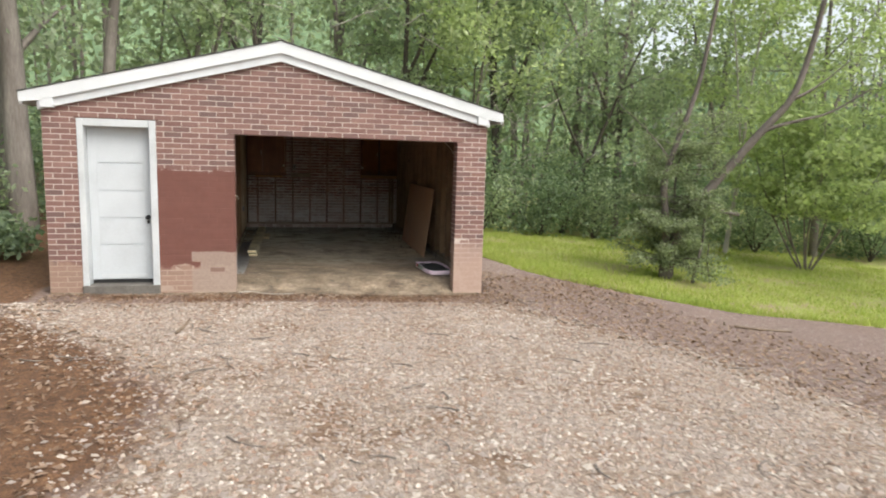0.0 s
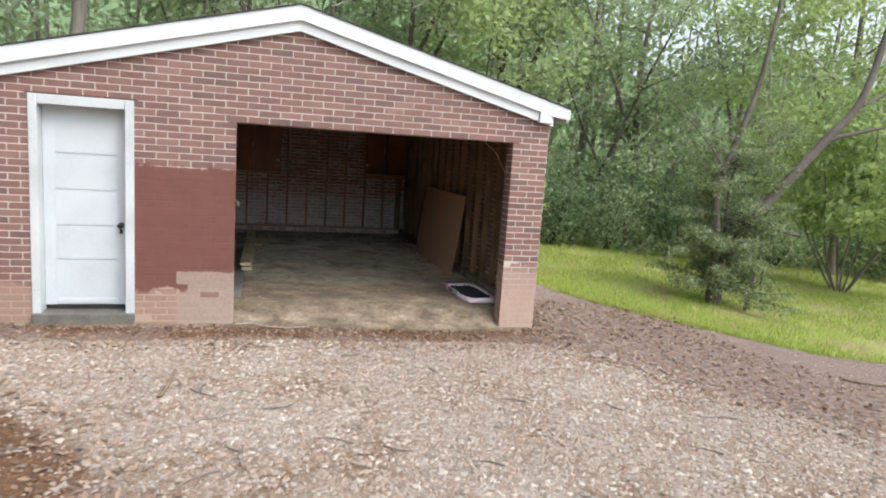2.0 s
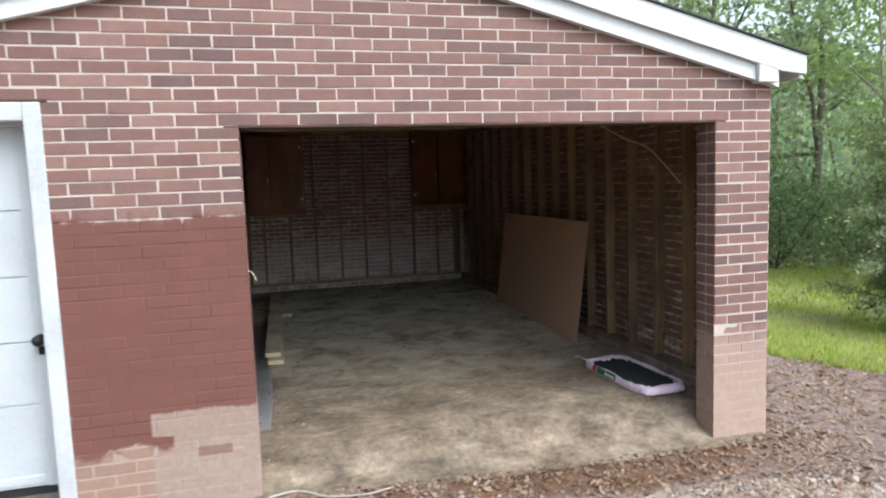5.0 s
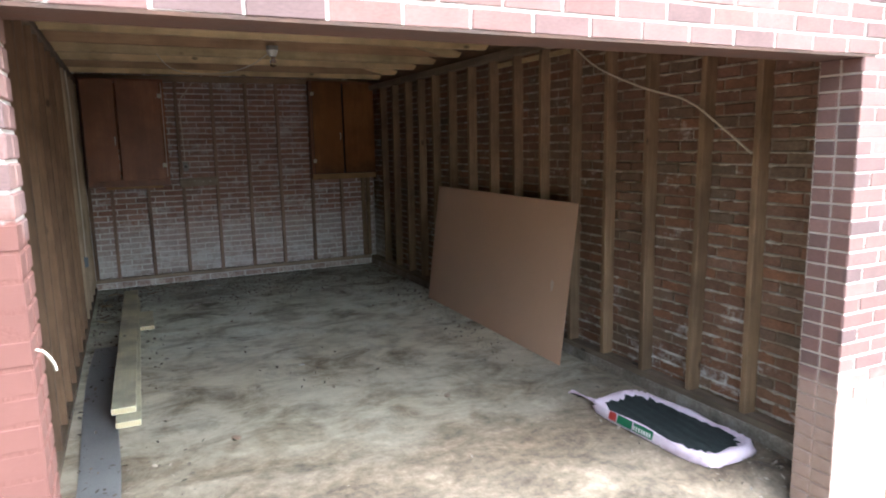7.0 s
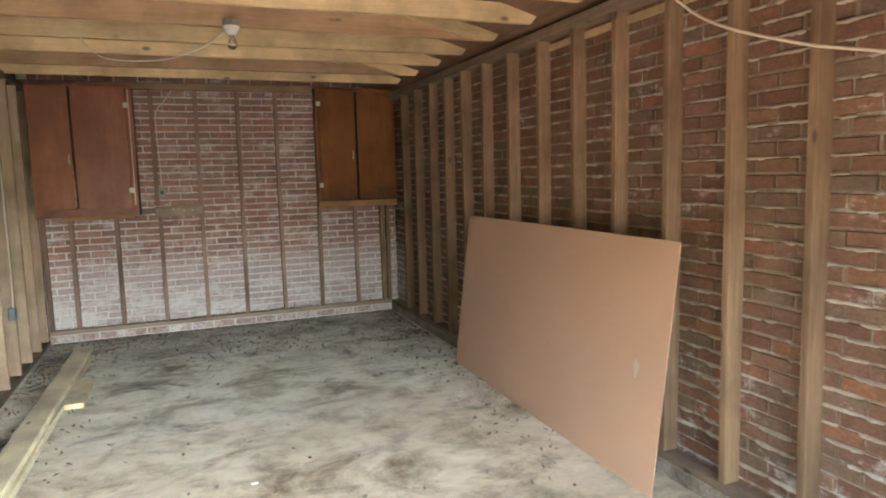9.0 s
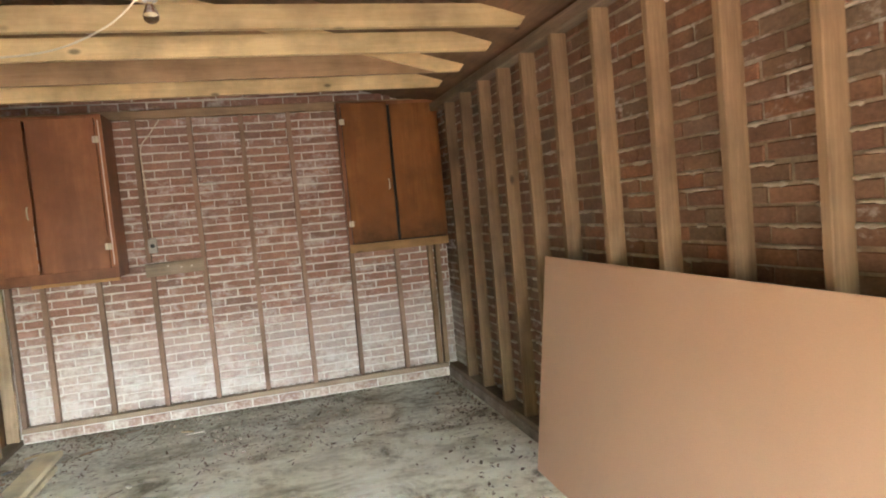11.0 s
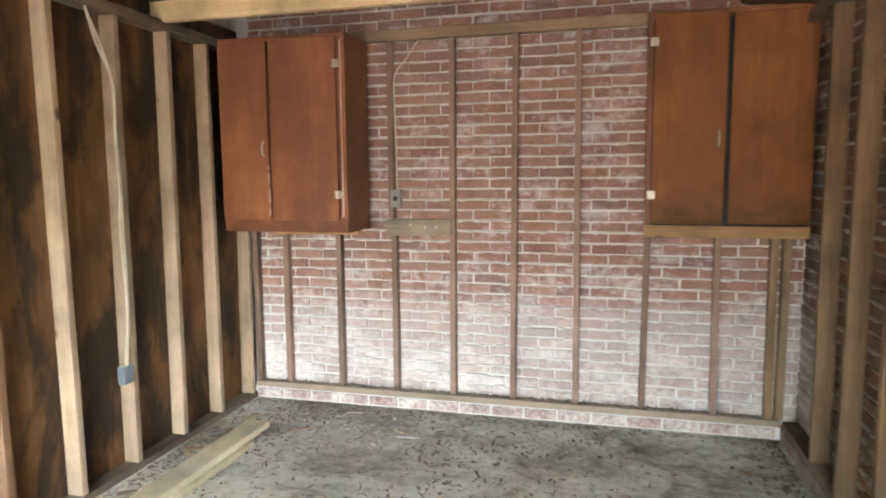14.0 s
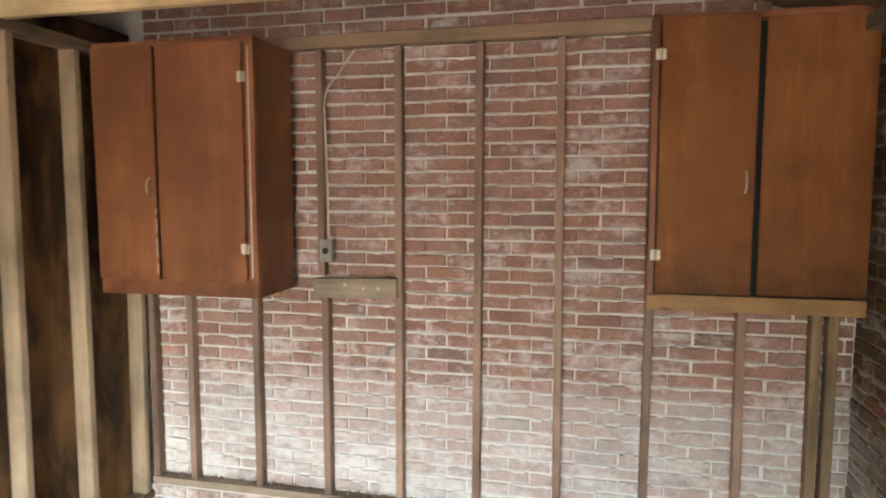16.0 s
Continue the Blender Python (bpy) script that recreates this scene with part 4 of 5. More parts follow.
# ---- entry door ----
def build_door():
    d = tagged(new("door_1"), "closed white-painted five-panel wooden door in a white frame", "door", kind="structure")
    a, b, top = 0.684, 1.608, 2.147
    for x0, x1 in ((a, a + 0.075), (b - 0.085, b)):
        part("jamb_casing", box((x0, -0.012, -0.06), (x1, 0.2, top), 0.006), TRIMOLD, d)
    part("head_casing", box((a + 0.076, -0.01, 2.052), (b - 0.086, 0.2, top), 0.006), TRIMOLD, d)
    part("stop", box((a + 0.076, 0.1, 2.034), (b - 0.086, 0.14, 2.0515), 0.002), TRIMOLD, d)
    leaf = part("leaf", box((0.7615, 0.156, 0.065), (1.521, 0.196, 2.045), 0.003), DOORP, d)
    cuts = [0.067, 0.535, 0.884, 1.24, 1.596, 2.043]
    for lo, hi in zip(cuts, cuts[1:]):
        part("panel", box((0.868, 0.146, lo + 0.006), (1.428, 0.157, hi - 0.006), 0.0006), DOORP, leaf)
    for x0, x1 in ((0.763, 0.8677), (1.4283, 1.519)):
        part("stile", box((x0, 0.1456, 0.067), (x1, 0.157, 2.043), 0.0004), DOORP, leaf)
    part("kick_rail", box((0.87, 0.141, 0.085), (1.425, 0.1475, 0.135), 0.003), TRIMOLD, leaf, "scuffed grey bottom rail")
    part("sill", box((a, -0.05, -0.12), (b, 0.2, 0.014), 0.008), SILLSTONE, d, "dark weathered concrete sill")
    # Solid black strip in place of the shade under the leaf.
    part("dark_gap", box((0.762, 0.165, 0.016), (1.52, 0.198, 0.062)), BLACK, d, "black strip painted in for the shade beneath the door")
    kn = bmesh.new()
    bmesh.ops.create_uvsphere(kn, u_segments=14, v_segments=10, radius=0.029, matrix=pose(1.462, 0.085, 0.895) @ Matrix.Diagonal((1, 0.8, 1, 1)))
    bmesh.ops.create_cone(kn, cap_ends=True, segments=14, radius1=0.03, radius2=0.012, depth=0.04, matrix=pose(1.462, 0.122, 0.895, 90))
    part("door_knob", kn, DARKMETAL, d, "black round knob")
    part("keyhole_plate", box((1.447, 0.137, 0.81), (1.477, 0.146, 0.855), 0.003), DARKMETAL, d)


build_door()
thing("lintel", "thin rusty steel angle over the garage doorway", "lintel", kind="structure", data=to_mesh("lintel", box((OPL - 0.08, 0.002, OPT - 0.006), (OPR + 0.08, 0.19, OPT + 0.004)), RUSTGAP))

# Added dark strip: draws the black gap above the entry door's head casing.
thing("lintel", "thin dark strip added for the black gap over the entry door", "lintel", kind="structure", data=to_mesh("lintel", box((0.66, -0.006, 2.1475), (1.64, 0.1, 2.162), 0.001), RUSTGAP))

# ---- hardboard panel leaning on the right-hand studs ----
def build_panel():
    e = thing("hardboard_sheet", "large tan hardboard sheet leaning against the wall studs", "board")
    L, Hh, T = 2.53, 1.232, 0.006
    base = Vector((5.635, 2.138, 0.002))
    along = (Vector((5.690, 4.668, 0.002)) - base).normalized()
    up = Vector((0.152, -0.004, 1.21))
    up = (up - along * up.dot(along)).normalized()
    out = along.cross(up)
    m = Matrix((along, up, out)).transposed().to_4x4()
    m.translation = base
    e.matrix_world = m
    bm = box((0, 0, -T / 2), (L, Hh, T / 2), 0.0015)
    part("sheet", bm, PANEL, e)
    sc = bmesh.new()
    pts = [(0.02 * math.cos(a) * (1 + 0.3 * math.sin(3 * a)), 0.045 * math.sin(a) * (1 + 0.2 * math.cos(5 * a))) for a in np.linspace(0, 6.28, 15)[:-1]]
    sc.faces.new([sc.verts.new((0.215 + x, 0.575 + y, 0)) for x, y in pts])
    o = part("scuff", sc, CHALK, e, "small pale scuff mark")
    o.location = (0, 0, -T / 2 - 0.0012) if out.x > 0 else (0, 0, T / 2 + 0.0012)
    return e


build_panel()

# ---- lumber on the floor ----
def plank(a, b, label, name="lumber_plank"):
    bm = box((-a[0] / 2, 0, 0), (a[0] / 2, a[1], a[2]), 0.004)
    me = to_mesh(name, bm, TREATED)
    me.materials.append(ENDGRAIN)
    for p in me.polygons:
        if abs(p.normal.y) > 0.9:
            p.material_index = 1
    ob = thing(name, label, "plank", "lumber on the floor", data=me)
    ob.matrix_world = b
    return ob


plank((0.145, 3.72, 0.04), pose(2.682, 2.48, 0.003, 0, 0, -0.9), "yellow-green treated plank lying under another plank on the floor")
plank((0.145, 3.79, 0.04), pose(2.658, 2.615, 0.044, 0, 0, -1.05), "long yellow-green treated plank lying on another plank")
plank((0.135, 0.62, 0.04), pose(2.845, 4.80, 0.003, 0, 0, -0.3), "short offcut of treated plank on the concrete floor", "lumber_offcut")
bm = bmesh.new()
seg = 14
row = [[bm.verts.new((2.425 + 0.20 * s + 0.02 * math.sin(i * 0.5), 0.75 + i * 0.28, 0.006 + 0.004 * math.sin(i * 1.3 + s))) for s in (0, 1)] for i in range(seg)]
for p, q in zip(row, row[1:]):
    bm.faces.new((p[0], p[1], q[1], q[0]))
bmesh.ops.solidify(bm, geom=bm.faces[:], thickness=0.004)
thing("felt_strip", "flat grey roofing-felt strip lying beside the planks", "strip", data=to_mesh("felt_strip", bm, STRIP))

# ---- opened soil bag ----
def build_bag():
    e = thing("soil_bag", "slit pink plastic bag of black potting soil on the floor", "soil bag")
    e.matrix_world = pose(5.545, 0.945, 0.0, 0, 0, 3.0)
    w, l = 0.215, 0.47
    n = 56
    def rim(i, k):
        a = 2 * math.pi * i / n
        ca, sa = math.cos(a), math.sin(a)
        sq = lambda c: math.copysign(abs(c) ** 0.38, c)
        r = random.Random(i * 31 + k)
        f = (1.0, 1.02, 0.97, 0.91, 0.84)[k] + 0.04 * (r.random() - 0.5) + (0.07 * math.sin(i * 1.9) * math.sin(i * 0.37) if k >= 3 else 0)
        h = (0.0, 0.028, 0.056, 0.06, 0.03)[k] + (0.024 * (r.random() - 0.5) if k else 0)
        return (w * f * sq(ca), l * (f + 0.06 * (f - 0.8)) * sq(sa), h)
    vs = [rim(i, k) for k in range(5) for i in range(n)]
    fs = [(k * n + i, k * n + (i + 1) % n, (k + 1) * n + (i + 1) % n, (k + 1) * n + i) for k in range(4) for i in range(n)]
    part("bag_film", raw_mesh("bag_film", vs, fs, PINK, True), PINK, e)
    g = 18
    sv = [(w * 0.9 * (2 * i / g - 1), l * 0.92 * (2 * j / g - 1), 0.040 + 0.008 * math.sin(i * 2.1 + j) * math.cos(j * 1.7)) for j in range(g + 1) for i in range(g + 1)]
    sf = [(j * (g + 1) + i, j * (g + 1) + i + 1, (j + 1) * (g + 1) + i + 1, (j + 1) * (g + 1) + i) for j in range(g) for i in range(g)]
    part("soil", raw_mesh("soil", sv, sf, SOIL, True), SOIL, e, "black potting soil")
    for y0, y1, m in ((0.19, 0.25, PRINTR), (0.06, 0.18, PRINTG), (-0.10, 0.05, PRINTG)):
        p = [(-w * 1.035 + (0.0 if z < 0.05 else 0.012), y, z) for y in np.linspace(y0, y1, 4) for z in (0.02, 0.068)]
        part("print", raw_mesh("print", [(x - 0.004, y, z) for x, y, z in p], [(2 * i, 2 * i + 2, 2 * i + 3, 2 * i + 1) for i in range(3)], m), m, e)
    for k in range(7):
        y0 = -0.09 + 0.02 * k
        part("print_bar", box((-w * 1.035 - 0.009, y0, 0.03), (-w * 1.035 - 0.006, y0 + 0.011, 0.055)), CERAMIC, e)
    tail = [(-0.12 + 0.02 * s, 0.44 + 0.30 * t, 0.03 * (1 - t) + 0.006 + 0.008 * math.sin(6 * t + 2 * s)) for t in np.linspace(0, 1, 8) for s in (-1, 0, 1)]
    tf = [(3 * i + j, 3 * i + j + 1, 3 * i + j + 4, 3 * i + j + 3) for i in range(7) for j in range(2)]
    part("torn_strip", raw_mesh("torn_strip", tail, tf, PINK, True), PINK, e)


build_bag()


# ---- wall cabinets ----
def pull(parent, x, y, z):
    line = smooth_line([(x, y, z - 0.045), (x, y - 0.022, z - 0.03), (x, y - 0.026, z), (x, y - 0.022, z + 0.03), (x, y, z + 0.045)], 4)
    part("handle", tubes("handle", [(line, [0.005] * len(line))], BRASS, 6), BRASS, parent, "small curved brass pull")


def hinge(parent, x, y, z):
    bm = box((x - 0.022, y - 0.006, z - 0.024), (x + 0.022, y, z + 0.024), 0.003)
    bmesh.ops.create_cone(bm, cap_ends=True, segments=10, radius1=0.007, radius2=0.007, depth=0.05, matrix=pose(x, y - 0.007, z))
    part("hinge", bm, BRASS, parent, "pale butterfly hinge")


def build_left_cabinet():
    c = thing("wall_cabinet", "red-brown varnished two-door wall cabinet hung below the ceiling", "cabinet", "wall cabinets")
    x0, x1, z0, z1, yf, yb = 2.40, 3.262, 1.252, 2.474, 6.640, BACK - 0.065
    for nm, (a, b) in zip(("side_panel", "side_panel", "top_panel", "bottom_panel", "back_panel"), (((x0, yf + 0.02, z0), (x0 + 0.018, yb, z1)), ((x1 - 0.018, yf + 0.02, z0), (x1, yb, z1)), ((x0 + 0.018, yf + 0.02, z1 - 0.018), (x1 - 0.018, yb, z1)), ((x0 + 0.018, yf + 0.02, z0), (x1 - 0.018, yb, z0 + 0.018)), ((x0 + 0.018, yb - 0.008, z0 + 0.018), (x1 - 0.018, yb, z1 - 0.018)))):
        part(nm, box(a, b, 0.001), CABWOOD, c)
    part("bottom_rail", box((x0, yf, z0), (x1, yf + 0.02, z0 + 0.085), 0.002), CABWOOD, c)
    part("top_rail", box((x0, yf, z1 - 0.035), (x1, yf + 0.02, z1), 0.002), CABWOOD, c)
    for a, b in ((x0, x0 + 0.02), (x1 - 0.045, x1)):
        part("stile", box((a, yf, z0 + 0.0855), (b, yf + 0.02, z1 - 0.0355), 0.002), CABWOOD, c)
    dl = part("cabinet_door", box((x0 + 0.004, yf - 0.018, z0 + 0.075), (2.742, yf - 0.001, z1 - 0.022), 0.004), CABWOOD, c)
    dr = part("cabinet_door", box((2.756, yf - 0.018, z0 + 0.075), (x1 - 0.05, yf - 0.001, z1 - 0.022), 0.004), CABWOOD, c)
    pull(dl, 2.712, yf - 0.018, 1.78)
    for z in (2.285, 1.49):
        hinge(dr, x1 - 0.05, yf - 0.018, z)
    part("worn_edge", box((x1 - 0.03, yf - 0.0045, z0 + 0.1), (x1 - 0.021, yf - 0.0005, z1 - 0.045), 0.001), CHALK, c, "pale bare edge where the varnish has worn off")
    for z, h in ((1.36, 0.05), (1.44, 0.09), (1.56, 0.07), (1.65, 0.03)):
        part("chipped_edge", box((2.7365, yf - 0.0195, z), (2.7415, yf - 0.0165, z + h), 0.0005), CHALK, dl, "pale chips along the door's edge")
    part("hanging_rail", box((2.56, BACK - 0.1, z0 - 0.045), (3.19, BACK - 0.066, z0 - 0.001), 0.003), LEDGER, c, "raw pine rail below the cabinet")


def build_right_cabinet():
    c = thing("wall_cabinet", "orange-brown wall cabinet with a gap between its sagging doors", "cabinet", "wall cabinets")
    x0, x1, z0, z1, yf, yb = 5.040, 5.935, 1.228, 2.520, 6.905, BACK - 0.062
    for nm, (a, b) in zip(("side_panel", "side_panel", "top_panel", "bottom_panel", "back_panel"), (((x0, yf + 0.018, z0 + 0.02), (x0 + 0.02, yb, z1)), ((x1 - 0.02, yf + 0.018, z0 + 0.02), (x1, yb, z1)), ((x0 + 0.02, yf + 0.018, z1 - 0.02), (x1 - 0.02, yb, z1)), ((x0 + 0.02, yf + 0.018, z0 + 0.02), (x1 - 0.02, yb, z0 + 0.04)), ((x0 + 0.02, yb - 0.006, z0 + 0.04), (x1 - 0.02, yb, z1 - 0.02)))):
        # Back panel coloured black so the gap between the doors looks shaded.
        part(nm, box(a, b, 0.001), BLACK if nm == "back_panel" else CABWOOD, c)
    part("bottom_rail", box((x0, yf - 0.004, z0), (x1 - 0.004, yf + 0.0175, z0 + 0.072), 0.003), LEDGER, c, "raw pine bottom rail")
    part("stile", box((x0, yf, z0 + 0.073), (x0 + 0.03, yf + 0.0175, z1), 0.003), CABWOOD, c)
    part("top_rail", box((x0 + 0.0305, yf, z1 - 0.03), (x1, yf + 0.0175, z1), 0.003), CABWOOD, c)
    dl = part("cabinet_door", box((x0 + 0.034, yf - 0.018, z0 + 0.078), (5.470, yf - 0.001, z1 - 0.012), 0.004), CABWARM, c)
    dr = part("cabinet_door", box((5.496, yf - 0.018, z0 + 0.082), (x1 - 0.012, yf - 0.001, z1 - 0.03), 0.004), CABWARM, c)
    pull(dl, 5.432, yf - 0.018, 1.80)
    for z in (2.353, 1.479):
        hinge(dl, x0 + 0.032, yf - 0.018, z)
    return dr


build_left_cabinet()
build_right_cabinet()

sb = thing("nailed_board", "weathered board nailed across two studs of the back wall", "board", data=to_mesh("nailed_board", box((-0.225, -0.02, -0.053), (0.225, 0.02, 0.053), 0.004), GREYWOOD))
sb.matrix_world = pose(3.61, BACK - 0.081, 1.262, 0, -1.6, 0)
for x in (3.56, 3.66, 3.74):
    nb = bmesh.new()
    bmesh.ops.create_cone(nb, cap_ends=True, segments=10, radius1=0.008, radius2=0.007, depth=0.006, matrix=pose(x - 3.61, -0.022, 0.02 * (x < 3.6), 90))
    part("nail_head", nb, BRASS, sb)

# ---- wiring ----
def outlet():
    e = thing("wall_outlet", "small galvanised switch box on a stud with its cable", "outlet")
    x, y, z = 3.464, BACK - 0.062, 1.455
    part("box", box((x - 0.028, y - 0.055, z - 0.055), (x + 0.028, y, z + 0.055), 0.004), BOXGREY, e)
    part("cover", box((x - 0.032, y - 0.059, z - 0.059), (x + 0.032, y - 0.0555, z + 0.059), 0.003), BOXGREY, e)
    bm = bmesh.new()
    bmesh.ops.create_cone(bm, cap_ends=True, segments=16, radius1=0.017, radius2=0.017, depth=0.006, matrix=pose(x, y - 0.061, z, 90))
    part("socket", bm, BLACK, e)
    cable("cable", [(x, y - 0.02, z + 0.055), (x - 0.004, y - 0.01, 1.75), (x - 0.012, y - 0.008, 2.05), (x - 0.008, y - 0.01, 2.25), (x + 0.07, y - 0.004, 2.36), (x + 0.155, y, 2.475)], 0.0055, CABLE, e)


def junction():
    e = thing("junction_box", "blue-grey junction box on a partition stud with two cables", "junction box")
    x, y, z = LEFT + 0.06, 5.73, 0.556
    part("box", box((x, y - 0.042, z - 0.05), (x + 0.045, y + 0.042, z + 0.05), 0.006), BOXBLUE, e)
    for dy, bow in ((0.0, 0.0), (0.012, 0.022)):
        cable("cable", [(x + 0.03, y - 0.01 + dy, z + 0.05), (x + 0.032, y + 0.028 + dy * 0.5, 0.907), (x + 0.032, y + 0.012 + bow, 1.337), (x + 0.032, y + 0.03 + dy * 0.5, 1.554), (x + 0.032, y + 0.018 + dy * 0.5, 1.816), (x + 0.032, y + 0.026 - dy * 0.4, 2.085), (x + 0.032, y - 0.07 + dy * 2, 2.27), (x + 0.03, y - 0.13, 2.44)], 0.006, CABLE, e)


outlet()
junction()
hc = cable("hanging_cable", [(5.80, 2.66, 2.60), (5.83, 2.50, 2.545), (5.84, 2.08, 2.22), (5.84, 1.587, 2.021), (5.84, 1.184, 1.907), (5.845, 0.935, 1.754), (5.845, 0.71, 1.597)], 0.0065, CABLE)
tagged(hc, "loose white electric cable hanging from the joists along the studs", "cable")
lc = cable("ceiling_wire", [(3.12, 4.50, 2.484), (3.2, 4.38, 2.37), (3.33, 4.27, 2.31), (3.6, 4.14, 2.30), (3.82, 4.04, 2.36), (3.955, 3.975, 2.45)], 0.004, CABLE)
tagged(lc, "thin sagging white wire strung under the joists", "wire")


def jamb_hook():
    e = thing("wall_hook", "small bent pale wire hook on the brick door jamb", "hook")
    line = smooth_line([(OPL - 0.004, 0.06, 1.205), (OPL + 0.018, 0.058, 1.195), (OPL + 0.036, 0.055, 1.165), (OPL + 0.04, 0.055, 1.145)], 4)
    part("wire", tubes("wire", [(line, [0.003] * len(line))], CABLE, 6), CABLE, e)


jamb_hook()


def lamp():
    e = thing("ceiling_lamp", "bare unlit bulb in a porcelain holder under a joist", "lamp")
    x, y, z = 3.992, 3.955, 2.516
    bm = bmesh.new()
    bmesh.ops.create_cone(bm, cap_ends=True, segments=8, radius1=0.05, radius2=0.05, depth=0.036, matrix=pose(x, y, z - 0.019))
    part("ceiling_box", bm, BOXGREY, e)
    bm = bmesh.new()
    bmesh.ops.create_cone(bm, cap_ends=True, segments=20, radius1=0.026, radius2=0.05, depth=0.05, matrix=pose(x, y, z - 0.063))
    part("holder", bm, CERAMIC, e, "white porcelain holder")
    prof = [(0.013, 0.0), (0.014, -0.02), (0.024, -0.045), (0.03, -0.068), (0.026, -0.09), (0.014, -0.103), (0.002, -0.107)]
    line, rad = [(x, y, z - 0.088 + 0.8 * h) for r, h in prof], [r for r, h in prof]
    m, nt, b = mat_nodes("clear_bulb_glass", 0.05)
    b.inputs["Transmission Weight"].default_value = 1.0
    b.inputs["Base Color"].default_value = (0.95, 0.95, 0.93, 1)
    part("bulb", tubes("bulb", [(line, rad)], m, 16), m, e, "clear glass bulb")


lamp()

# ---- scraps on the floor ----
def floor_scraps():
    n = 7000
    x = 2.45 + 3.35 * rng.random(n)
    y = np.where(rng.random(n) < 0.6, 6.97 - 1.4 * rng.random(n) ** 1.8, 0.1 + 6.85 * rng.random(n))
    side = rng.random(n) < 0.45 + 0.4 * (y < 5.6)
    x = np.where(side, np.where(rng.random(n) < 0.6, 5.82 - 0.55 * rng.random(n) ** 2, 2.40 + 0.6 * rng.random(n) ** 2), x)
    drift = np.sin(2.3 * x + 1.7 * y) + np.sin(3.9 * x - 2.6 * y + 1.0) + 0.8 * rng.normal(size=n)
    x, y = x[drift > -0.4], y[drift > -0.4]
    c = np.stack([x, y, 0.006 + 0.005 * rng.random(len(x))], -1)
    v, f = leaves_data(c, (0.003, 0.022), flat=2.0)
    m = 1500
    on_plate = np.stack([2.4 + 3.4 * rng.random(m), BACK - 0.004 - 0.055 * rng.random(m), 0.124 + 0.016 * rng.random(m) ** 2], -1)
    v2, f2 = leaves_data(on_plate, (0.003, 0.013), flat=1.5)
    v, f = np.concatenate([v, v2]), np.concatenate([f, f2 + len(v)])
    k = 750
    sy = 6.95 - 1.6 * rng.random(k) ** 1.7
    sx = np.where(rng.random(k) < 0.55, 2.42 + 1.6 * rng.random(k) ** 1.5, 2.42 + 3.3 * rng.random(k))
    a, ln, wd = rng.random(k) * 6.283, 0.008 + 0.026 * rng.random(k) ** 2, 0.003 + 0.005 * rng.random(k)
    ux, uy = np.cos(a), np.sin(a)
    z0 = 0.008 + 0.004 * rng.random(k)
    quad = [np.stack([sx + p * ux * ln - q * uy * wd, sy + p * uy * ln + q * ux * wd, z0 + h * ln], -1) for p, q, h in ((-1, -1, 0), (1, -0.6, 0.25), (1, 0.6, 0.3), (-1, 1, 0))]
    v3 = np.stack(quad, 1).reshape(-1, 3)
    v, f = np.concatenate([v, v3]), np.concatenate([f, np.arange(4 * k).reshape(k, 4) + len(v)])
    tagged(new("floor_scraps", raw_mesh("floor_scraps", v, f, SCRAP)), "dark leaf scraps, chips and dirt littering the concrete", "scraps", kind="stuff")


floor_scraps()
_r = random.Random(31)
for k in range(16):
    near_back = k % 3 == 0
    x, y = (_r.uniform(2.6, 5.6), _r.uniform(6.45, 6.9)) if near_back else (_r.uniform(2.42, 2.72), _r.uniform(4.9, 6.8))
    L, w = _r.uniform(0.03, 0.085), _r.uniform(0.01, 0.028)
    sp = thing("wood_chip", "splintered wood chip lying on the dirty concrete", "debris", "chips on the floor", data=to_mesh("wood_chip", prism([(-L, 0.001), (L * 0.8, 0.001), (L, 0.006), (-L * 0.7, 0.009)], -w / 2, w / 2), (GREYWOOD, ENDGRAIN, CERAMIC, TIE)[k % 4]))
    sp.matrix_world = pose(x, y, 0.003, 0, 0, _r.uniform(0, 180))
for x, y, s, m, nm, lb in ((3.36, 5.62, 0.03, CERAMIC, "plaster_chip", "small white plaster chip on the floor"), (3.9, 3.1, 0.022, CERAMIC, "plaster_chip", "small white plaster chip on the floor"), (2.47, 6.32, 0.035, BOXBLUE, "grey_scrap", "small grey scrap beside the partition"), (4.62, 2.0, 0.03, DEADLEAF, "curled_leaf", "curled brown leaf on the concrete"), (3.25, 2.0, 0.035, DEADLEAF, "curled_leaf", "curled brown leaf on the concrete")):
    bm = bmesh.new()
    bmesh.ops.create_icosphere(bm, subdivisions=1, radius=s, matrix=pose(x, y, s * 0.25 + 0.003, 0, 0, x * 90) @ Matrix.Diagonal((1.2, 0.7, 0.3, 1)))
    thing(nm, lb, "debris", data=to_mesh(nm, bm, m))

# ---- trees ----
def wander(p, d, length, steps, sway, r):
    pts, p, d = [Vector(p)], Vector(p), Vector(d).normalized()
    for _ in range(steps):
        d = (d + Vector((r.uniform(-1, 1), r.uniform(-1, 1), r.uniform(-0.5, 0.7))) * sway).normalized()
        p = p + d * (length / steps)
        pts.append(p.copy())
    return pts


